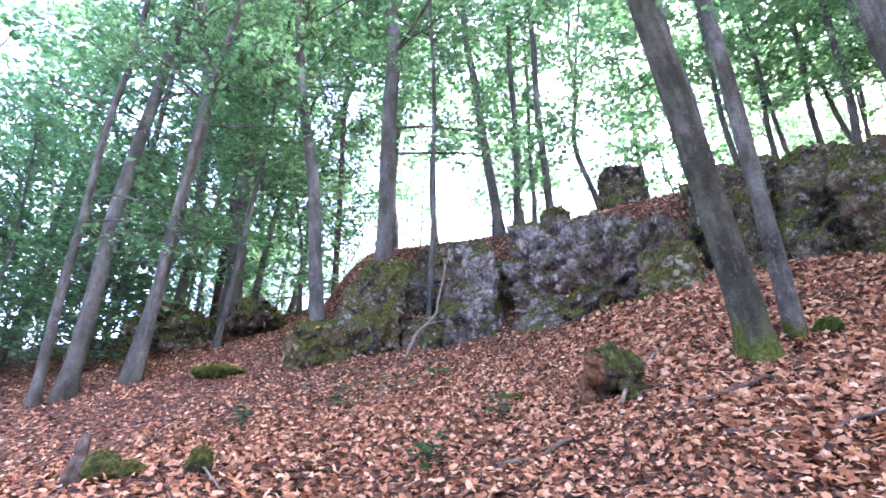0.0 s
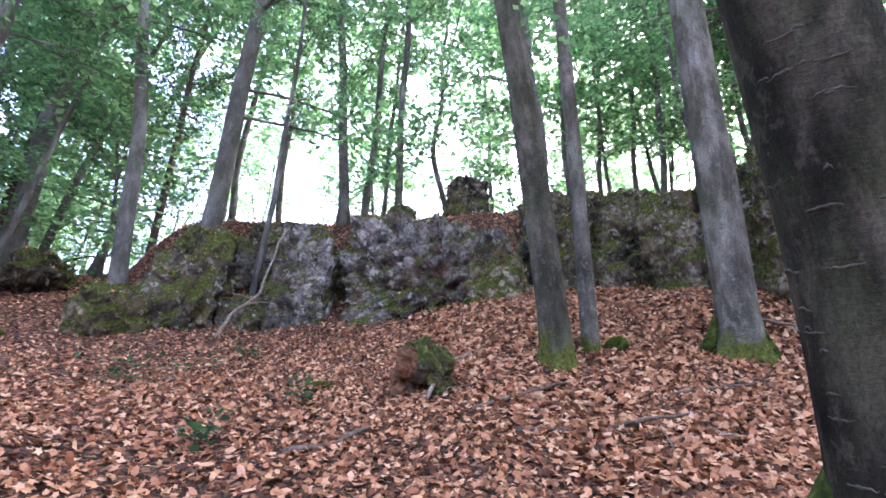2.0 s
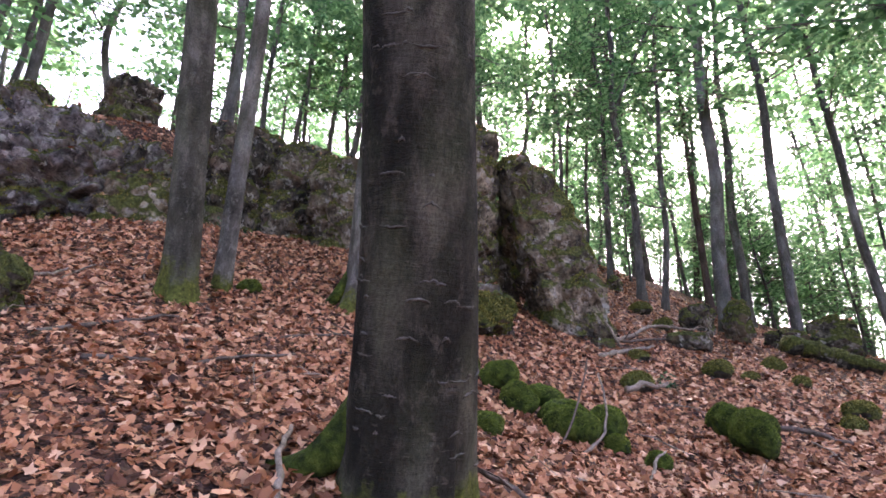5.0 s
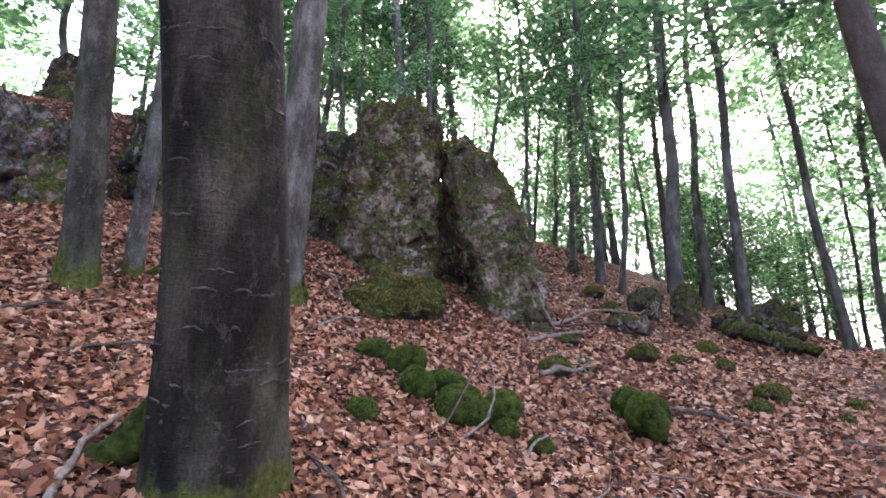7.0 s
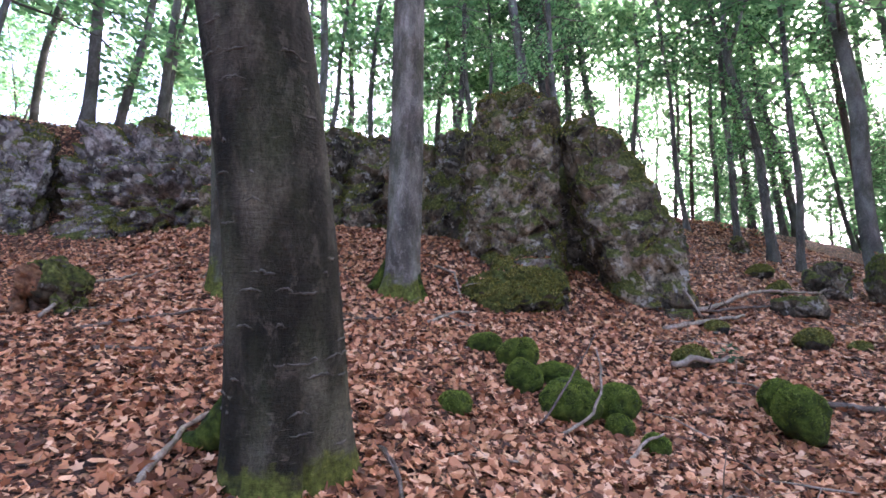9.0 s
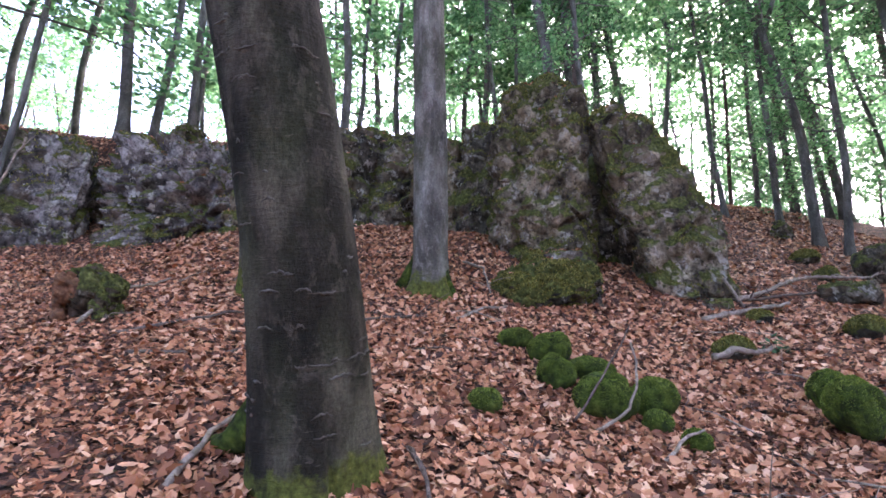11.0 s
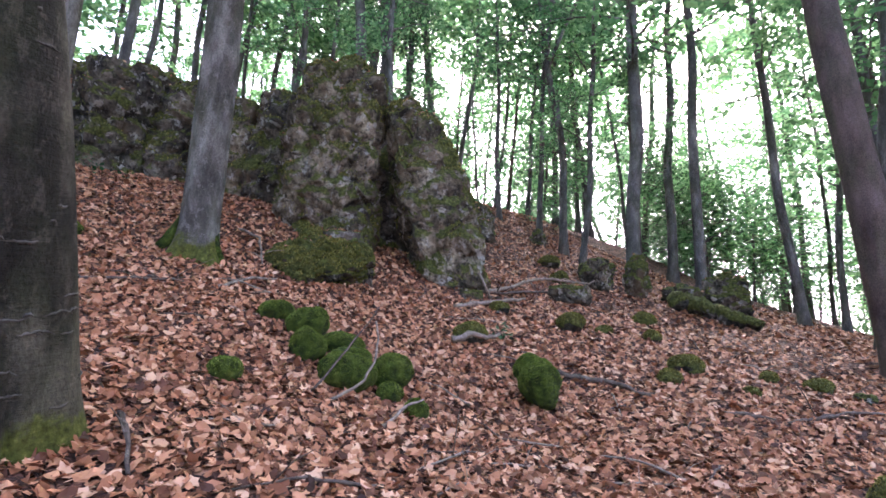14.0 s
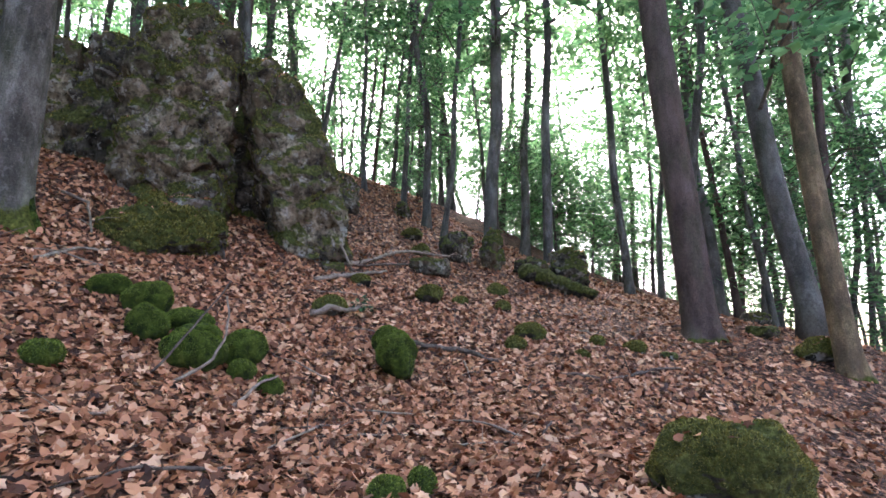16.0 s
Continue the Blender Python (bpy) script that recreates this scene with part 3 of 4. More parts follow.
def ledge_leaves():
    """Fallen leaves caught on the flatter tops and ledges of the rocks."""
    rng = np.random.default_rng(31)
    cs, ns = [], []
    for ob in LEDGES:
        m = len(ob.data.vertices)
        co, no = np.zeros(3 * m), np.zeros(3 * m)
        ob.data.vertices.foreach_get("co", co)
        ob.data.vertices.foreach_get("normal", no)
        co, no = co.reshape(-1, 3), no.reshape(-1, 3)
        r = np.array(ob.matrix_basis.to_3x3())
        co, no = co @ r.T + np.array(ob.matrix_basis.translation), no @ r.T
        area = np.prod(np.sort(np.ptp(co, axis=0))[1:]) * 3.2 / m
        pick = (no[:, 2] > 0.78) & (rng.random(m) < np.clip(190 * area, 0, 0.6) * np.clip((no[:, 2] - 0.5) * 2.2, 0, 1))
        cs.append(co[pick] + no[pick] * 0.01)
        ns.append(no[pick])
    c, nn = np.concatenate(cs), np.concatenate(ns)
    ob = scatter_leaves("ledge_leaves", c, nn, rng.uniform(0.04, 0.085, len(c)), 32, LITTER)
    tagged(ob, "dry brown leaves caught on tops and ledges of the rocks", "leaf litter", kind="stuff")


ledge_leaves()


# ---- trees ----
def tube(path, radii, sides=8, lobes=None, cap=True):
    """A tube along a path; lobes(k, angle) scales ring k."""
    path = [Vector(p) for p in path]
    vs, fs = [], []
    n = len(path)
    side = Vector((1, 0, 0))
    for k, p in enumerate(path):
        d = (path[min(k + 1, n - 1)] - path[max(k - 1, 0)]).normalized()
        side = (side - d * side.dot(d)).normalized() if (side - d * side.dot(d)).length > 1e-4 else d.orthogonal().normalized()
        other = d.cross(side)
        for s in range(sides):
            a = 2 * math.pi * s / sides
            r = radii[k] * (lobes(k, a) if lobes else 1)
            vs.append(p + side * (r * math.cos(a)) + other * (r * math.sin(a)))
    for k in range(n - 1):
        for s in range(sides):
            t = (s + 1) % sides
            fs.append((k * sides + s, k * sides + t, (k + 1) * sides + t, (k + 1) * sides + s))
    if cap:
        fs.append(tuple(range((n - 1) * sides, n * sides)))
        fs.append(tuple(reversed(range(sides))))
    return vs, fs


def merge(pieces):
    vs, fs = [], []
    for v, f in pieces:
        o = len(vs)
        vs += list(v)
        fs += [tuple(i + o for i in q) for q in f]
    return vs, fs


def trunk_path(rng, height, bend, step=0.5):
    ph = [rng.uniform(0, 6.28) for _ in range(4)]
    pts = []
    k = 0.0
    while k <= height:
        e = min(k / 3.0, 1.0)
        pts.append(Vector((bend * e * (math.sin(k * 0.45 + ph[0]) - math.sin(ph[0]) + 0.3 * math.sin(k * 1.5 + ph[1])), bend * e * (math.sin(k * 0.4 + ph[2]) - math.sin(ph[2]) + 0.3 * math.sin(k * 1.3 + ph[3])), k)))
        k += step
    return pts


def leaf_cards(sprays, rng, per, size):
    """Flat sprays of small pointed leaves: each leaf a folded pair of triangles."""
    c, up, rad = np.array([s[0] for s in sprays]), np.array([s[1] for s in sprays]), np.array([s[2] for s in sprays])
    m = len(c) * per
    c, up, rad = np.repeat(c, per, 0), np.repeat(up, per, 0), np.repeat(rad, per)
    a, r = rng.uniform(0, 2 * np.pi, m), np.sqrt(rng.uniform(0, 1, m)) * rad
    up = up / np.linalg.norm(up, axis=1)[:, None]
    ax = np.cross(up, np.array([0.3, 0.9, 0.1]))
    ax /= np.linalg.norm(ax, axis=1)[:, None]
    ay = np.cross(up, ax)
    pos = c + ax * (r * np.cos(a))[:, None] + ay * (r * np.sin(a))[:, None] + up * rng.normal(0, 0.05, m)[:, None]
    pos[:, 2] -= 0.12 * r
    nrm = up + rng.normal(0, 0.27, (m, 3))
    nrm /= np.linalg.norm(nrm, axis=1)[:, None]
    d = rng.normal(0, 1, (m, 3))
    u = np.cross(d, nrm)
    u /= np.linalg.norm(u, axis=1)[:, None]
    w = np.cross(nrm, u)
    s = (size * rng.uniform(0.7, 1.25, m))[:, None]
    v = np.stack([pos, pos + u * s * 0.5 + w * s * 0.32 - nrm * s * 0.06, pos + u * s, pos + u * s * 0.5 - w * s * 0.32 - nrm * s * 0.06], 1)
    b = 4 * np.arange(m)[:, None]
    f = np.stack([b + [0, 1, 2], b + [0, 2, 3]], 1).reshape(-1, 3)
    return v.reshape(-1, 3), f


def crown_of(rng, nrng, path, low, count, reach, per, size, twigs=True, droop=0.0, rise=0.75):
    """Limbs along the trunk and the leaf sprays that they carry."""
    pieces, sprays = [], []
    high = len(path) - 2
    lo = next(k for k, p in enumerate(path) if p.z >= low)
    for k in range(count):
        i = min(high, lo + int((high - lo) * ((k + rng.random()) / count)))
        p0 = path[i]
        a = rng.uniform(0, 6.28)
        f = (p0.z - low) / max(path[-1].z - low, 1)
        length = reach * rng.uniform(0.6, 1.15) * (1 - 0.55 * f * f)
        up = rise * (0.35 + f) - droop
        pts = [p0]
        for j in range(1, 6):
            q = j / 5
            pts.append(p0 + Vector((math.cos(a + 0.3 * q * rng.uniform(-1, 1)) * length * q, math.sin(a) * length * q, up * length * q - 0.25 * length * q * q + rng.uniform(-0.08, 0.08))))
        r0 = 0.008 + 0.007 * length
        pieces.append(tube(pts, [r0 * (1 - 0.85 * j / 5) for j in range(6)], 5 if twigs else 3, cap=False))
        for j in range(2, 6):
            for _ in range(2 if j > 2 else 1):
                off = Vector((rng.gauss(0, 0.35), rng.gauss(0, 0.35), rng.gauss(0, 0.22)))
                cpos = pts[j] + off
                sprays.append((tuple(cpos), (rng.gauss(0, 0.3), rng.gauss(0, 0.3), 1), rng.uniform(0.28, 0.62)))
                if twigs:
                    pieces.append(tube([pts[j - 1], pts[j - 1] + (cpos - pts[j - 1]) * 0.6, cpos], [0.008, 0.006, 0.003], 3, cap=False))
    return merge(pieces), leaf_cards(sprays, nrng, per, size)


VARIANTS = []


def make_variant(seed, height, low, count, reach, per, size, bend, bark, green, label, r0=0.12, fork=False, twigs=True):
    rng, nrng = random.Random(seed), np.random.default_rng(seed)
    path = trunk_path(rng, height, bend)
    radii = [r0 * (1 - 0.72 * p.z / height) * (1 + 0.55 * math.exp(-p.z / 0.25)) for p in path]
    pieces = [tube(path, radii, 10)]
    if fork:
        i = int(len(path) * rng.uniform(0.25, 0.4))
        a = rng.uniform(0, 6.28)
        arm = [path[i] + Vector((math.cos(a), math.sin(a), 0)) * (0.16 * j + 0.004 * j * j) + Vector((0, 0, 0.45 * j)) for j in range(16)]
        pieces.append(tube(arm, [radii[i] * 0.7 * (1 - 0.05 * j) for j in range(16)], 8))
    root = new("forest_tree")
    tagged(root, label, "tree", "trees of the wood")
    add_mesh("trunk", *merge(pieces), bark, root)
    (lv, lf), (cv, cf) = crown_of(rng, nrng, path, low, count, reach, per, size, twigs)
    tagged(add_mesh("branchwork", lv, lf, bark, root), kind="stuff")
    tagged(add_mesh("crown", cv, cf, green, root, smooth=False), kind="stuff")
    VARIANTS.append([root, r0, False])


GREY_TREE = "slender grey-barked beech with light green leaves"
make_variant(1, 17, 3.0, 22, 2.6, 34, 0.12, 0.16, BARK_FAR, GREEN, GREY_TREE)
make_variant(2, 19, 2.6, 22, 2.7, 34, 0.12, 0.22, BARK_FAR, GREEN, GREY_TREE, fork=True)
make_variant(3, 15, 3.5, 20, 2.5, 34, 0.12, 0.3, BARK_FAR, GREEN, "crooked dark-barked beech with light green leaves", fork=True)
make_variant(4, 20, 4.5, 32, 2.6, 36, 0.125, 0.1, BARK_FAR, GREEN, "tall straight beech with a high green crown")
make_variant(5, 17, 2.5, 44, 1.9, 44, 0.09, 0.06, BARK_RED, GREEN_DARK, "straight dark spruce with low dark green branches")
make_variant(6, 18, 5.5, 32, 2.5, 40, 0.125, 0.12, BARK_FAR, GREEN, "tall bare-stemmed tree with a small high crown")
make_variant(7, 6.5, 0.7, 22, 1.5, 22, 0.125, 0.18, BARK_FAR, GREEN, "young beech with low sprays of bright green leaves", r0=0.05)
make_variant(8, 4.5, 0.4, 18, 1.3, 22, 0.12, 0.2, BARK_FAR, GREEN, "beech sapling with low sprays of bright green leaves", r0=0.035)
FAR_TREE = "distant slender forest tree with light green leaves"
make_variant(21, 18, 3.5, 34, 3.0, 12, 0.26, 0.16, BARK_FAR, GREEN, FAR_TREE, twigs=False)
make_variant(22, 20, 2.0, 32, 3.0, 12, 0.26, 0.22, BARK_FAR, GREEN, FAR_TREE, fork=True, twigs=False)
make_variant(23, 17, 4.5, 34, 2.9, 12, 0.26, 0.28, BARK_FAR, GREEN, FAR_TREE, fork=True, twigs=False)
make_variant(24, 18, 2.0, 44, 2.1, 9, 0.21, 0.06, BARK_RED, GREEN_DARK, "distant dark green spruce with low branches", twigs=False)
make_variant(25, 19, 6.0, 36, 2.9, 10, 0.25, 0.12, BARK_FAR, GREEN, "distant bare-stemmed tree with a high crown", twigs=False)


def plant_tree(k, x, y, r, lean, turn, tall=1.0, z=None, label="", bury=0.12):
    root, r0, used = VARIANTS[k]
    s = r / r0
    up = Vector((lean[0], lean[1], 1)).normalized()
    q = Vector((0, 0, 1)).rotation_difference(up)
    m = Matrix.LocRotScale((x, y, (gz(x, y) if z is None else z) - bury), q @ Euler((0, 0, turn)).to_quaternion(), (s, s, tall * (0.6 + 0.4 * s)))
    if used:
        root = copy_thing(root, m)
    else:
        root.matrix_basis = m
        VARIANTS[k][2] = True
    if label:
        root["label"] = label
    return root


# trees beside and above the crags: variant, x, y, radius, lean
WEST = ((0, -6.32, 7.49, 0.076, 0.003, 0.003), (3, -6.07, 7.7, 0.13, 0.049, 0.037), (1, -5.42, 8.17, 0.119, 0.011, 0.007), (5, -6.6, 11.2, 0.12, -0.03, -0.02), (3, -5.67, 11.7, 0.2, 0.021, 0.01), (2, -5.67, 12.8, 0.1, 0.12, 0.06), (5, -5.2, 7.95, 0.09, 0.08, 0.03), (5, -4.9, 9.8, 0.06, 0.07, 0.0), (5, -7.2, 9.3, 0.08, 0.05, 0.02))
CREST = ((5, -2.69, 9.11, 0.137, -0.12, -0.04), (1, -1.71, 9.3, 0.18, 0.013, 0.002), (5, -0.74, 8.95, 0.057, 0.015, 0.001), (5, 0.66, 10.2, 0.112, -0.053, 0.002), (5, 1.12, 10.94, 0.09, 0.03, -0.007), (5, 1.8, 10.34, 0.09, -0.02, -0.006), (0, 4.56, 8.87, 0.14, -0.03, -0.013), (5, 7.85, 5.9, 0.12, -0.03, 0.03), (0, 8.21, 5.75, 0.115, 0.01, -0.01), (0, 7.93, 8.21, 0.11, -0.004, 0.003))
EAST = ((2, 12.41, 4.16, 0.116, 0.015, -0.031), (0, 12.12, 3.6, 0.113, 0.04, -0.09), (3, 11.66, 2.32, 0.133, -0.005, 0.015), (5, 12.36, 1.31, 0.106, -0.002, 0.008), (5, 14.08, -0.11, 0.097, -0.004, 0.046), (2, 11.12, -1.17, 0.096, -0.004, -0.06), (1, 10.27, -2.75, 0.165, 0.006, 0.033), (0, 12.53, 5.97, 0.100, -0.03, 0.05), (5, 13.05, 5.11, 0.075, -0.006, 0.011))
trng = random.Random(17)
for k, x, y, r, lx, ly in WEST + CREST + EAST:
    plant_tree(k, x, y, r, (lx, ly), trng.uniform(0, 6.28))
for x, y, r in ((-6.9, 13.4, 0.12), (-3.6, 13.2, 0.1), (10.8, 8.5, 0.11), (15.2, 3.4, 0.1), (14.5, -4.0, 0.12)):
    plant_tree(4, x, y, r, (0.01, 0.0), trng.uniform(0, 6.28))

# the wood further off
for az in range(-62, 128, 2):
    for d0, step in ((14, 4.0), (20, 6.0), (28, 8.0), (38, 10.0)):
        prng = random.Random(az * 101 + d0)
        a, d = radians(az + prng.uniform(-1, 1)), d0 + prng.uniform(0, step)
        x, y = 1.0 + d * math.sin(a), d * math.cos(a)
        gap = -7 < az < 22 or 77 < az < 88
        chance = 0.2 if gap else 0.74 if 22 <= az < 56 else 0.66 if az > 0 else 0.16 if d0 < 20 else 0.26
        if prng.random() > chance:
            continue
        k = prng.choice((12, 12, 10, 12) if gap else (12, 10, 12, 12, 8, 12, 11) if az > 0 else (8, 9, 10, 12, 12, 8, 9))
        plant_tree(k, x, y, prng.uniform(0.07, 0.15), (prng.gauss(0, 0.07), prng.gauss(0, 0.07)), prng.uniform(0, 6.28))
# unseen trees added behind the walker to close the canopy and block sky light
for az in range(132, 300, 12):
    a, d = radians(az), 9 + trng.uniform(0, 8)
    plant_tree(trng.choice((8, 9, 10)), 1 + d * math.sin(a), d * math.cos(a), trng.uniform(0.1, 0.16), (trng.gauss(0, 0.03), trng.gauss(0, 0.03)), trng.uniform(0, 6.28))
# young growth along the lower edges of the wood
for k in range(44):
    if k < 24:
        a, d = radians(trng.uniform(-62, -20)), trng.uniform(12.5, 24)
    else:
        a, d = radians(trng.uniform(62, 118)), trng.uniform(13, 24)
    plant_tree(trng.choice((6, 7)), 1 + d * math.sin(a), d * math.cos(a), trng.uniform(0.03, 0.05), (trng.gauss(0, 0.06), trng.gauss(0, 0.06)), trng.uniform(0, 6.28))


# bright low growth beyond the brow
for k in range(20):
    a, d = radians(trng.uniform(64, 104)), trng.uniform(24, 38)
    plant_tree(trng.choice((6, 7)), 1 + d * math.sin(a), d * math.cos(a), trng.uniform(0.05, 0.075), (trng.gauss(0, 0.05), trng.gauss(0, 0.05)), trng.uniform(0, 6.28))


def hero_tree(name, x, y, r, lean, height, bark, label, seed, bend, taper=0.5, flare=0.9, lobe=0.35, crown=3, roots=(), z=None, scars=0, groove=None, curve=(0, 0), swell=0.0):
    """A near tree with its own trunk, flared mossy foot and roots."""
    rng = random.Random(seed)
    root = new(name)
    tagged(root, label, "tree")
    up = Vector((lean[0], lean[1], 1)).normalized()
    root.matrix_basis = Matrix.LocRotScale((x, y, (gz(x, y) if z is None else z) - 0.1), Vector((0, 0, 1)).rotation_difference(up), None)
    path = []
    zz = -0.25
    ph = rng.uniform(0, 6.28)
    while zz < height:
        e = max(zz, 0)
        arc = min(e, 3.5) ** 2 + 7.0 * max(e - 3.5, 0)
        path.append(Vector((bend * (math.sin(e * 0.5 + ph) - math.sin(ph)) + curve[0] * arc, bend * (math.cos(e * 0.43 + ph) - math.cos(ph)) + curve[1] * arc, zz)))
        zz += 0.07 if zz < 1.2 else 0.12 if zz < 4 else 0.4
    phs = [rng.uniform(0, 6.28) for _ in range(3)]

    def lobes(k, a):
        h = max(path[k].z, 0)
        foot = math.exp(-h / 0.15)
        w = noise.noise(Vector((math.cos(a) * 1.5, math.sin(a) * 1.5, path[k].z * 0.9 + seed)))
        w2 = noise.noise(Vector((math.cos(a) * 5, math.sin(a) * 5, path[k].z * 9 + seed)))
        cut = 0.0
        if groove is not None:
            da = (a - groove + math.pi) % (2 * math.pi) - math.pi
            cut = 0.16 * math.exp(-(da / 0.07) ** 2) * max(0.0, 1 - max(h - 0.1, 0) / 0.4)
        return (1 - cut + flare * foot * (0.6 + lobe * math.cos(3 * a + phs[0]) + lobe * 0.7 * math.cos(5 * a + phs[1])) + 0.07 * w + 0.012 * w2)

    radii = [r * (1 - taper * max(p.z, 0) / height + swell * math.exp(-max(p.z, 0) / 0.7)) for p in path]
    add_mesh("trunk", *tube(path, radii, 40 if groove is None else 96, lobes), bark, root)
    for ang, length, rr in roots:  # roots run under moss
        d = Vector((math.cos(ang), math.sin(ang), 0))
        pts = []
        for j in range(9):
            q = j / 8
            p = d * (r * 0.5 + length * q)
            wx, wy = x + p.x, y + p.y
            lift = (1 - q) ** 2 * 0.38
            pts.append(Vector((p.x, p.y, gz(wx, wy) - root.location.z + lift - 0.06 * q)))
        add_mesh("root", *tube(pts, [rr * (1 - 0.65 * j / 8) for j in range(9)], 12, lambda k, a: 1 + 0.12 * math.sin(3 * a + k)), MOSS, root, "moss-covered root")
    for _ in range(scars):
        i, a0, wide, bow = rng.randrange(6, 44), rng.uniform(0, 6.28), rng.uniform(0.08, 0.55), rng.uniform(-0.012, 0.016)
        arc = []
        for j in range(11):
            q = j / 10 - 0.5
            a = a0 + wide * q
            rr = radii[i] * lobes(i, a) + 0.001
            arc.append(path[i] + Vector((math.cos(a) * rr, math.sin(a) * rr, bow * (1 - 4 * q * q) + rng.gauss(0, 0.0022))))
        add_mesh("bark_scar", *tube(arc, [0.0008 + 0.0056 * math.sin(math.pi * j / 10) * rng.uniform(0.5, 1.2) for j in range(11)], 6), BARK_SCAR, root)
    src = VARIANTS[crown][0]
    for part_name in ("branchwork", "crown"):
        ch = next(c for c in src.children if c.name.split(".")[0] == part_name)
        ob = new(part_name, ch.data)
        ob.parent = root
        tagged(ob, kind="stuff")
        ob.matrix_basis = pose(0, 0, 1.5, 0, 0, rng.uniform(0, 360))
    return root


hero_tree("beech_tree", 2.42, 4.58, 0.145, (-0.15, -0.1), 15, BARK_OLIVE, "grey beech trunk with a mossy green foot, leaning downhill", 1, 0.05, crown=0)
hero_tree("young_tree", 2.9, 4.82, 0.088, (-0.09, -0.08), 13, BARK_GREY, "thin pale grey young beech beside a thicker one", 2, 0.08, flare=0.4, crown=2)
hero_tree("beech_tree", 4.16, 4.27, 0.195, (-0.085, -0.13), 17, BARK_GREY, "straight grey beech with pale streaks and a mossy foot", 3, 0.04, crown=1, roots=((2.6, 0.35, 0.09), (-1.0, 0.3, 0.08)), scars=10)
hero_tree("beech_tree", 2.245, 1.7, 0.243, (-0.156, -0.198), 18, BARK_SHADED, "thick beech trunk, bark darkened for shade, with cross scars and mossy roots", 4, 0.012, flare=0.2, crown=0, roots=((2.35, 0.45, 0.11),), scars=170, groove=-1.57, curve=(-0.035, 0.0), swell=0.16)
hero_tree("spruce_tree", 9.22, -1.34, 0.215, (0.001, 0.047), 18, BARK_RED, "reddish-brown spruce trunk standing on the leafy slope", 5, 0.05, flare=0.7, crown=5)
hero_tree("dying_tree", 8.8, -2.76, 0.13, (0.007, 0.033), 14, BARK_BARE, "thin tree with peeling bark and bare yellow wood", 6, 0.08, flare=0.6, crown=5)


# ---- dead wood ----
def stick(name, pts, r, material, label, seed, lift=0.0, twigs=0, taper=0.5, category="branch"):
    """A fallen branch along points of the slope (x, y, height above it)."""
    rng = random.Random(seed)
    path = []
    for (x0, y0, h0), (x1, y1, h1) in zip(pts, pts[1:]):
        n = max(4, int(math.hypot(x1 - x0, y1 - y0) / 0.07))
        for j in range(n):
            q = j / n
            x, y = x0 + (x1 - x0) * q, y0 + (y1 - y0) * q
            path.append(Vector((x + rng.gauss(0, r * 0.35), y + rng.gauss(0, r * 0.35), gz(x, y) + h0 + (h1 - h0) * q + r * 0.8 + lift + rng.gauss(0, r * 0.25))))
    m = len(path)
    root = tagged(new(name), label, category)
    root.location = path[0]
    loc = [p - path[0] for p in path]
    add_mesh("stem", *tube(loc, [r * (1 - taper * k / m) * rng.uniform(0.88, 1.12) for k in range(m)], 7), material, root)
    for _ in range(twigs):
        i = rng.randrange(m // 4, m - 1)
        d = Vector((rng.gauss(0, 1), rng.gauss(0, 1), rng.uniform(0.1, 0.6))).normalized() * rng.uniform(0.15, 0.4)
        add_mesh("side_shoot", *tube([loc[i], loc[i] + d * 0.5 + Vector((0, 0, 0.02)), loc[i] + d], [r * 0.4, r * 0.3, r * 0.15], 5), material, root)
    return root


PALE = "bleached fallen branch lying on dry leaves"
DARK = "dark damp fallen branch lying on dry leaves"
stick("fallen_branch", ((0.11, 3.2, 0), (0.4, 3.33, 0), (0.66, 3.52, 0.02)), 0.022, STICK_DARK, DARK, 1)
stick("fallen_branch", ((1.06, 4.05, 0.03), (1.3, 4.35, 0.2), (1.72, 4.9, 0.12)), 0.016, STICK_PALE, "thin pale stick leaning on a rotten stump", 2)
stick("fallen_branch", ((1.3, 3.81, 0), (1.8, 3.95, 0.02), (2.1, 4.08, 0.03), (2.35, 4.14, 0)), 0.017, STICK_DARK, DARK, 3)
stick("fallen_branch", ((1.44, 3.28, 0), (1.98, 3.25, 0), (2.42, 3.3, 0.04), (2.9, 3.45, 0)), 0.017, STICK_DARK, DARK, 4)
stick("fallen_branch", ((2.8, 3.72, 0), (3.4, 3.7, 0.02), (3.96, 3.73, 0)), 0.015, STICK_DARK, DARK, 5, twigs=3)
stick("fallen_branch", ((1.66, 1.72, 0.0), (1.85, 2.04, 0.03), (2.1, 2.3, 0.03)), 0.018, STICK_PALE, PALE, 6)
stick("fallen_branch", ((3.95, 1.72, 0.02), (4.16, 1.68, 0.14), (4.3, 1.7, 0.28), (4.36, 1.74, 0.42), (4.36, 1.8, 0.58)), 0.012, STICK_PALE, "crooked pale branch lying over mossy stones", 7)
stick("fallen_branch", ((3.9, 1.85, 0.02), (4.1, 1.84, 0.25), (4.4, 1.9, 0.48), (4.6, 1.95, 0.62)), 0.009, STICK_DARK, "thin dark branch lying over mossy stones", 8)
stick("fallen_branch", ((4.04, 1.33, 0.0), (4.31, 1.38, 0.1), (4.52, 1.37, 0.12)), 0.013, STICK_PALE, PALE, 9)
stick("gnarled_root", ((5.7, 2.09, 0.04), (5.85, 1.95, 0.1), (5.98, 1.9, 0.06), (6.14, 1.81, 0.1)), 0.034, STICK_PALE, "gnarled pale root between mossy stones", 10, category="root")
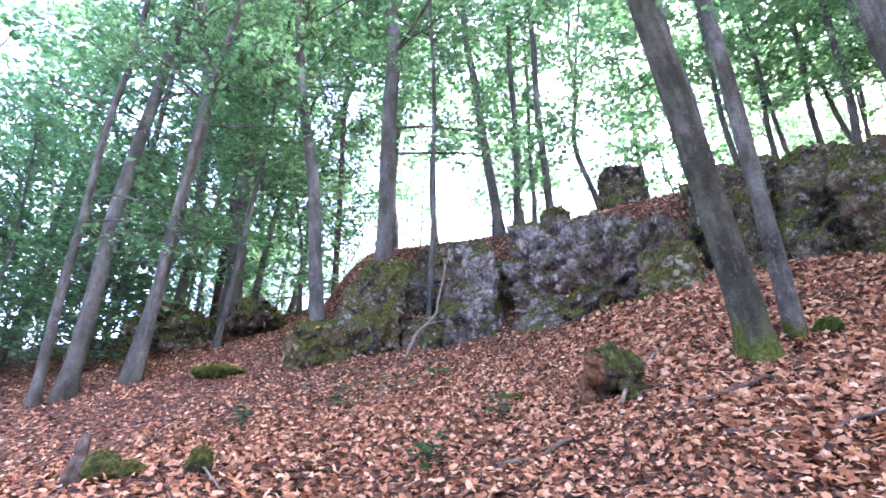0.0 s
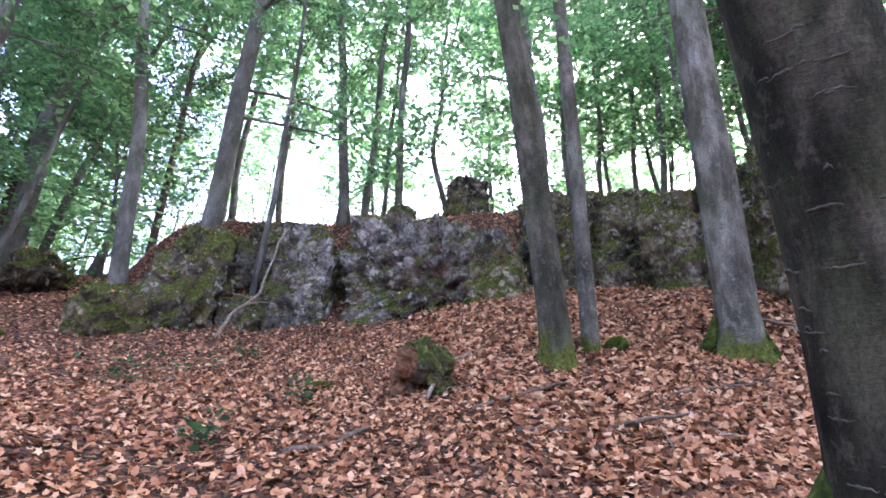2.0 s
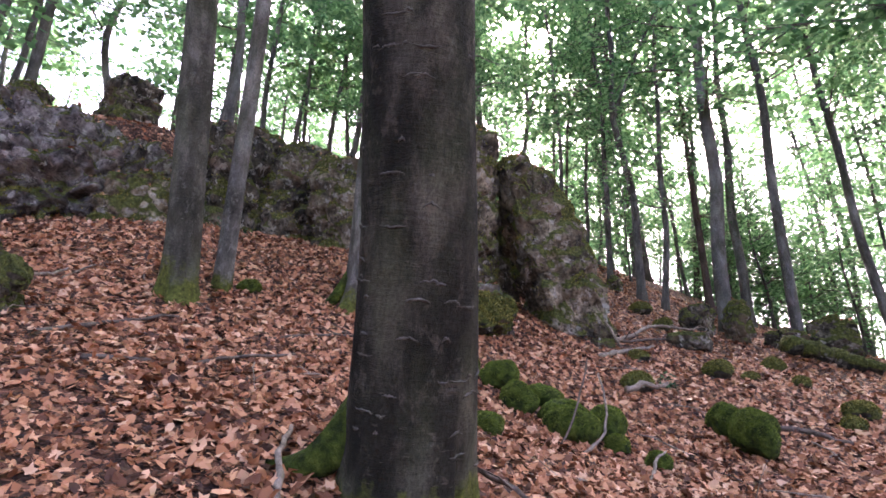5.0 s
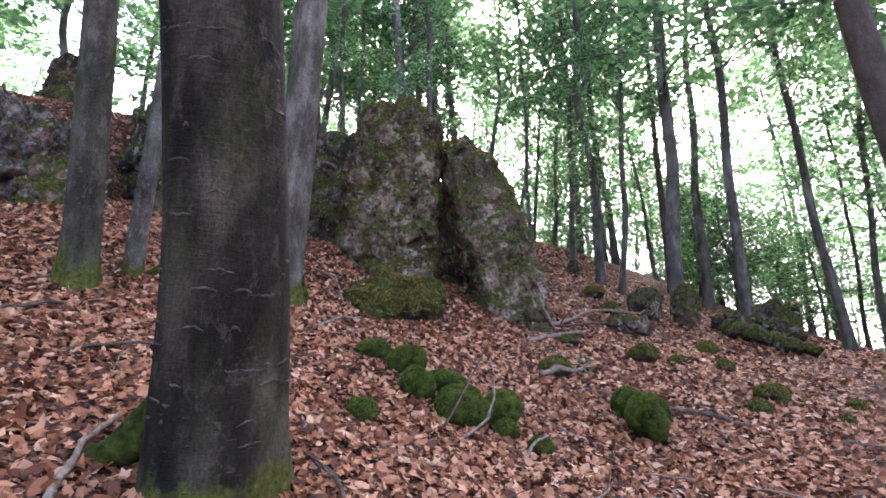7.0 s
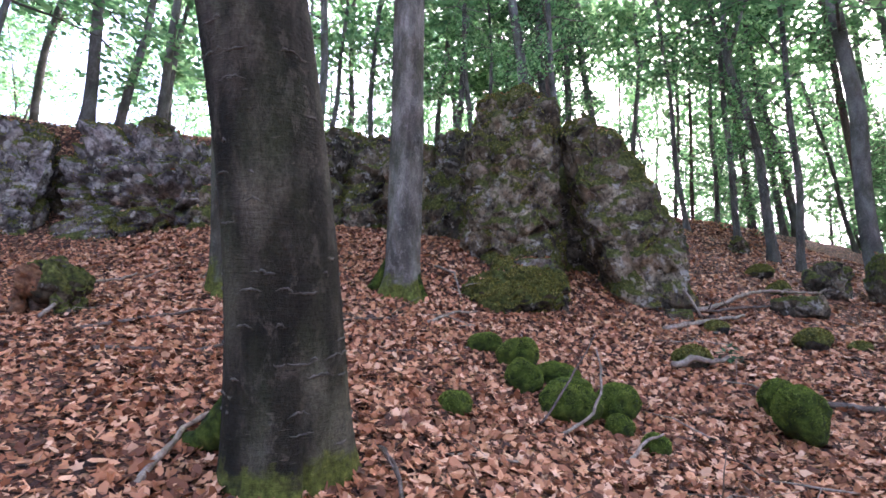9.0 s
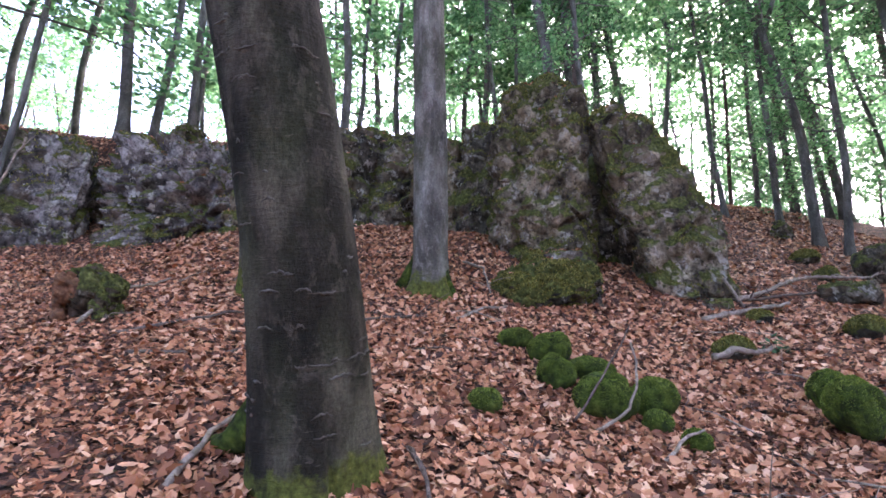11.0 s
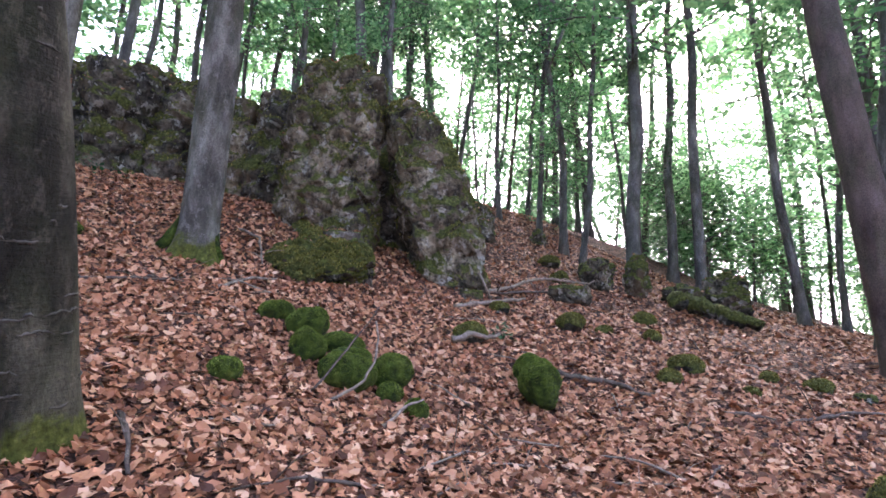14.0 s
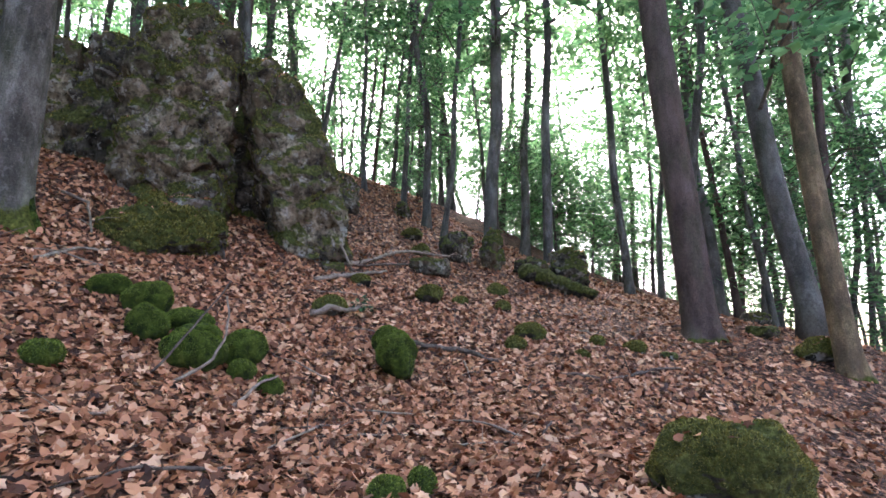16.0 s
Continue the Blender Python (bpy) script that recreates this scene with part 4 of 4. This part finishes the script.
stick("fallen_branch", ((6.11, 1.25, 0), (6.3, 0.78, 0.02), (6.3, 0.35, 0)), 0.03, STICK_DARK, DARK, 11)
stick("fallen_branch", ((6.5, 2.67, 0), (7.09, 2.61, 0.03), (7.78, 2.45, 0.05)), 0.036, STICK_PALE, "thick pale branch lying below the split rock", 12)
stick("fallen_branch", ((7.37, 2.81, 0.05), (8.85, 2.77, 0.1), (9.9, 2.5, 0.1), (10.5, 2.3, 0.3)), 0.03, STICK_PALE, "long pale branch lying on the slope below the split rock", 13, twigs=6)
stick("fallen_branch", ((7.0, 3.0, 0.02), (8.0, 2.6, 0.06), (9.2, 2.3, 0.04)), 0.02, STICK_DARK, DARK, 14, twigs=5)
stick("fallen_branch", ((6.37, -0.07, 0), (6.52, -0.5, 0.01)), 0.02, STICK_DARK, DARK, 15)
stick("fallen_branch", ((6.52, -0.5, 0), (7.07, -0.84, 0.02), (7.57, -1.29, 0.01)), 0.016, STICK_DARK, DARK, 16, twigs=2)
stick("fallen_branch", ((4.05, 3.51, 0), (4.49, 3.61, 0.04), (4.88, 3.72, 0)), 0.019, STICK_PALE, PALE, 17)
stick("fallen_branch", ((4.79, 4.6, 0.02), (4.88, 4.3, 0.08), (4.7, 3.87, 0.0)), 0.018, STICK_PALE, PALE, 18, twigs=2)
stick("fallen_branch", ((2.7, 1.72, 0.0), (2.62, 1.4, 0.06), (2.55, 1.15, 0.0)), 0.014, STICK_DARK, "thin dark branch by the foot of the thick beech", 19, twigs=1)
stick("fallen_branch", ((3.5, 3.82, 0), (3.91, 3.6, 0.0)), 0.014, STICK_DARK, DARK, 20)
stick("leaning_branch", ((7.35, 2.75, 0.0), (7.28, 3.0, 0.4), (7.2, 3.15, 0.85)), 0.018, STICK_PALE, "pale stick leaning on the split rock", 21)
stick("leaning_branch", ((-1.0, 7.7, 0.0), (-0.85, 7.9, 0.3), (-0.55, 8.05, 0.6), (-0.42, 8.15, 1.3), (-0.3, 8.25, 1.75)), 0.028, STICK_PALE, "long bare branch leaning on the crag", 22, twigs=3)
stick("mossy_log", ((10.2, 1.3, 0.1), (10.45, 0.75, 0.08), (10.6, 0.1, -0.02)), 0.15, MOSS_OLIVE, "mossy rotting log on the brow of the slope", 23, taper=0.4, category="log")

# many thin twigs lie over the leaves
wrng = random.Random(61)
for k in range(58):
    if k < 40:
        x, y = wrng.uniform(3.2, 8.6), wrng.uniform(-0.9, 3.9)
        y = min(y, 4.2 - 0.18 * x)
    else:
        x, y = wrng.uniform(-1.5, 3.6), wrng.uniform(2.6, 6.2)
    a, ln, kink = wrng.uniform(0, 6.28), wrng.uniform(0.25, 0.85), wrng.gauss(0, 0.35)
    mid = (x + 0.5 * ln * math.cos(a), y + 0.5 * ln * math.sin(a))
    end = (mid[0] + 0.5 * ln * math.cos(a + kink), mid[1] + 0.5 * ln * math.sin(a + kink))
    ob = stick("twig", ((x, y, 0.005), (*mid, wrng.uniform(0.01, 0.05)), (*end, 0.005)), wrng.uniform(0.005, 0.011), STICK_PALE if wrng.random() < 0.45 else STICK_DARK, "thin dry twig lying on fallen leaves", 400 + k, twigs=wrng.choice((0, 0, 1, 2)), taper=0.7, category="twig")
    tagged(ob, group="twigs on the slope")


def stump(name, x, y, w, h, turn, seed, label):
    """A rotten hollow stump: a mossy shell over a dark hollow, with a crumbling red lump and legs of old wood."""
    root = tagged(new(name), label, "stump")
    root.matrix_basis = pose(x, y, gz(x, y) - 0.05, 0, 0, turn)
    for part_name, px, py, pz, size, mat_, sd in (
        ("shell", 0.03, 0.03, h * 0.3, (w, w * 0.85, h * 0.75), ROCK_CAPPED, 1),
        ("rotten_lump", -w * 0.36, -w * 0.12, h * 0.38, (w * 0.42, w * 0.42, h * 0.52), ROTTEN, 2),
        ("leg", w * 0.12, -w * 0.3, 0, (w * 0.3, w * 0.25, h * 0.7), ROCK_CAPPED, 3),
        ("leg", w * 0.38, -w * 0.05, 0, (w * 0.3, w * 0.4, h * 0.7), ROCK_CAPPED, 4),
        ("leg", -w * 0.4, w * 0.2, 0, (w * 0.25, w * 0.4, h * 0.6), ROTTEN, 5),
        ("core", 0.0, w * 0.25, 0, (w * 0.7, w * 0.35, h * 0.7), STICK_DARK, 6),
    ):
        v, f = blob(size, seed + sd, 30, square=0.15, rough=0.26, fine=1.6)
        ob = add_mesh(part_name, v, f, mat_, root)
        ob.matrix_basis = pose(px, py, pz)


stump("tree_stump", 1.1, 4.32, 0.45, 0.43, 10, 4, "rotten hollow stump, half mossy, among fallen leaves")
rock("stump_end", -2.0, 2.75, (0.1, 0.1, 0.3), 20, 131, STICK_DARK, "broken dark stump end with a moss cap beside it", sink=0.06, n=30, category="stump", taper=(0.8, 0.8), rough=0.2)
moss_stone(-1.9, 2.8, (0.2, 0.17, 0.2), 20, 132, label="mossy wood lump beside a broken stump end", material=MOSS_OLIVE)
moss_stone(-1.78, 2.86, (0.15, 0.12, 0.13), 40, 133, label="mossy wood lump beside a broken stump end", material=MOSS_OLIVE)
moss_stone(-1.41, 2.83, (0.13, 0.12, 0.2), 10, 130, label="small dark mossy stump end among leaves", material=ROCK_CAPPED)


# ---- small green plants ----
def seedling(x, y, r, leaves, seed, size=0.07, category="plant", label="small green seedling growing through dry leaves"):
    rng, nrng = random.Random(seed), np.random.default_rng(seed)
    root = tagged(new("seedling"), label, category)
    root.location = (x, y, gz(x, y))
    sp = [((rng.gauss(0, r * 0.5), rng.gauss(0, r * 0.5), rng.uniform(0.05, 0.16)), (rng.gauss(0, 0.3), rng.gauss(0, 0.3), 1), r * 0.5) for _ in range(5)]
    add_mesh("stems", *merge([tube([Vector((0, 0, -0.02)), Vector(s[0]) * 0.6, Vector(s[0])], [0.004, 0.003, 0.002], 4) for s in sp]), STICK_DARK, root)
    v, f = leaf_cards(sp, nrng, leaves, size)
    add_mesh("leaves", v, f, GREEN_DARK, root, smooth=False)


for k, (x, y, r) in enumerate(((-1.31, 5.48, 0.22), (0.21, 4.14, 0.12), (-0.31, 3.31, 0.14), (-1.53, 6.08, 0.35), (-0.9, 5.9, 0.3), (4.2, 6.6, 0.35), (3.7, 6.9, 0.3), (-2.2, 5.2, 0.15), (6.3, 1.9, 0.15), (-0.4, 6.3, 0.25))):
    seedling(x, y, r, 9, 200 + k)
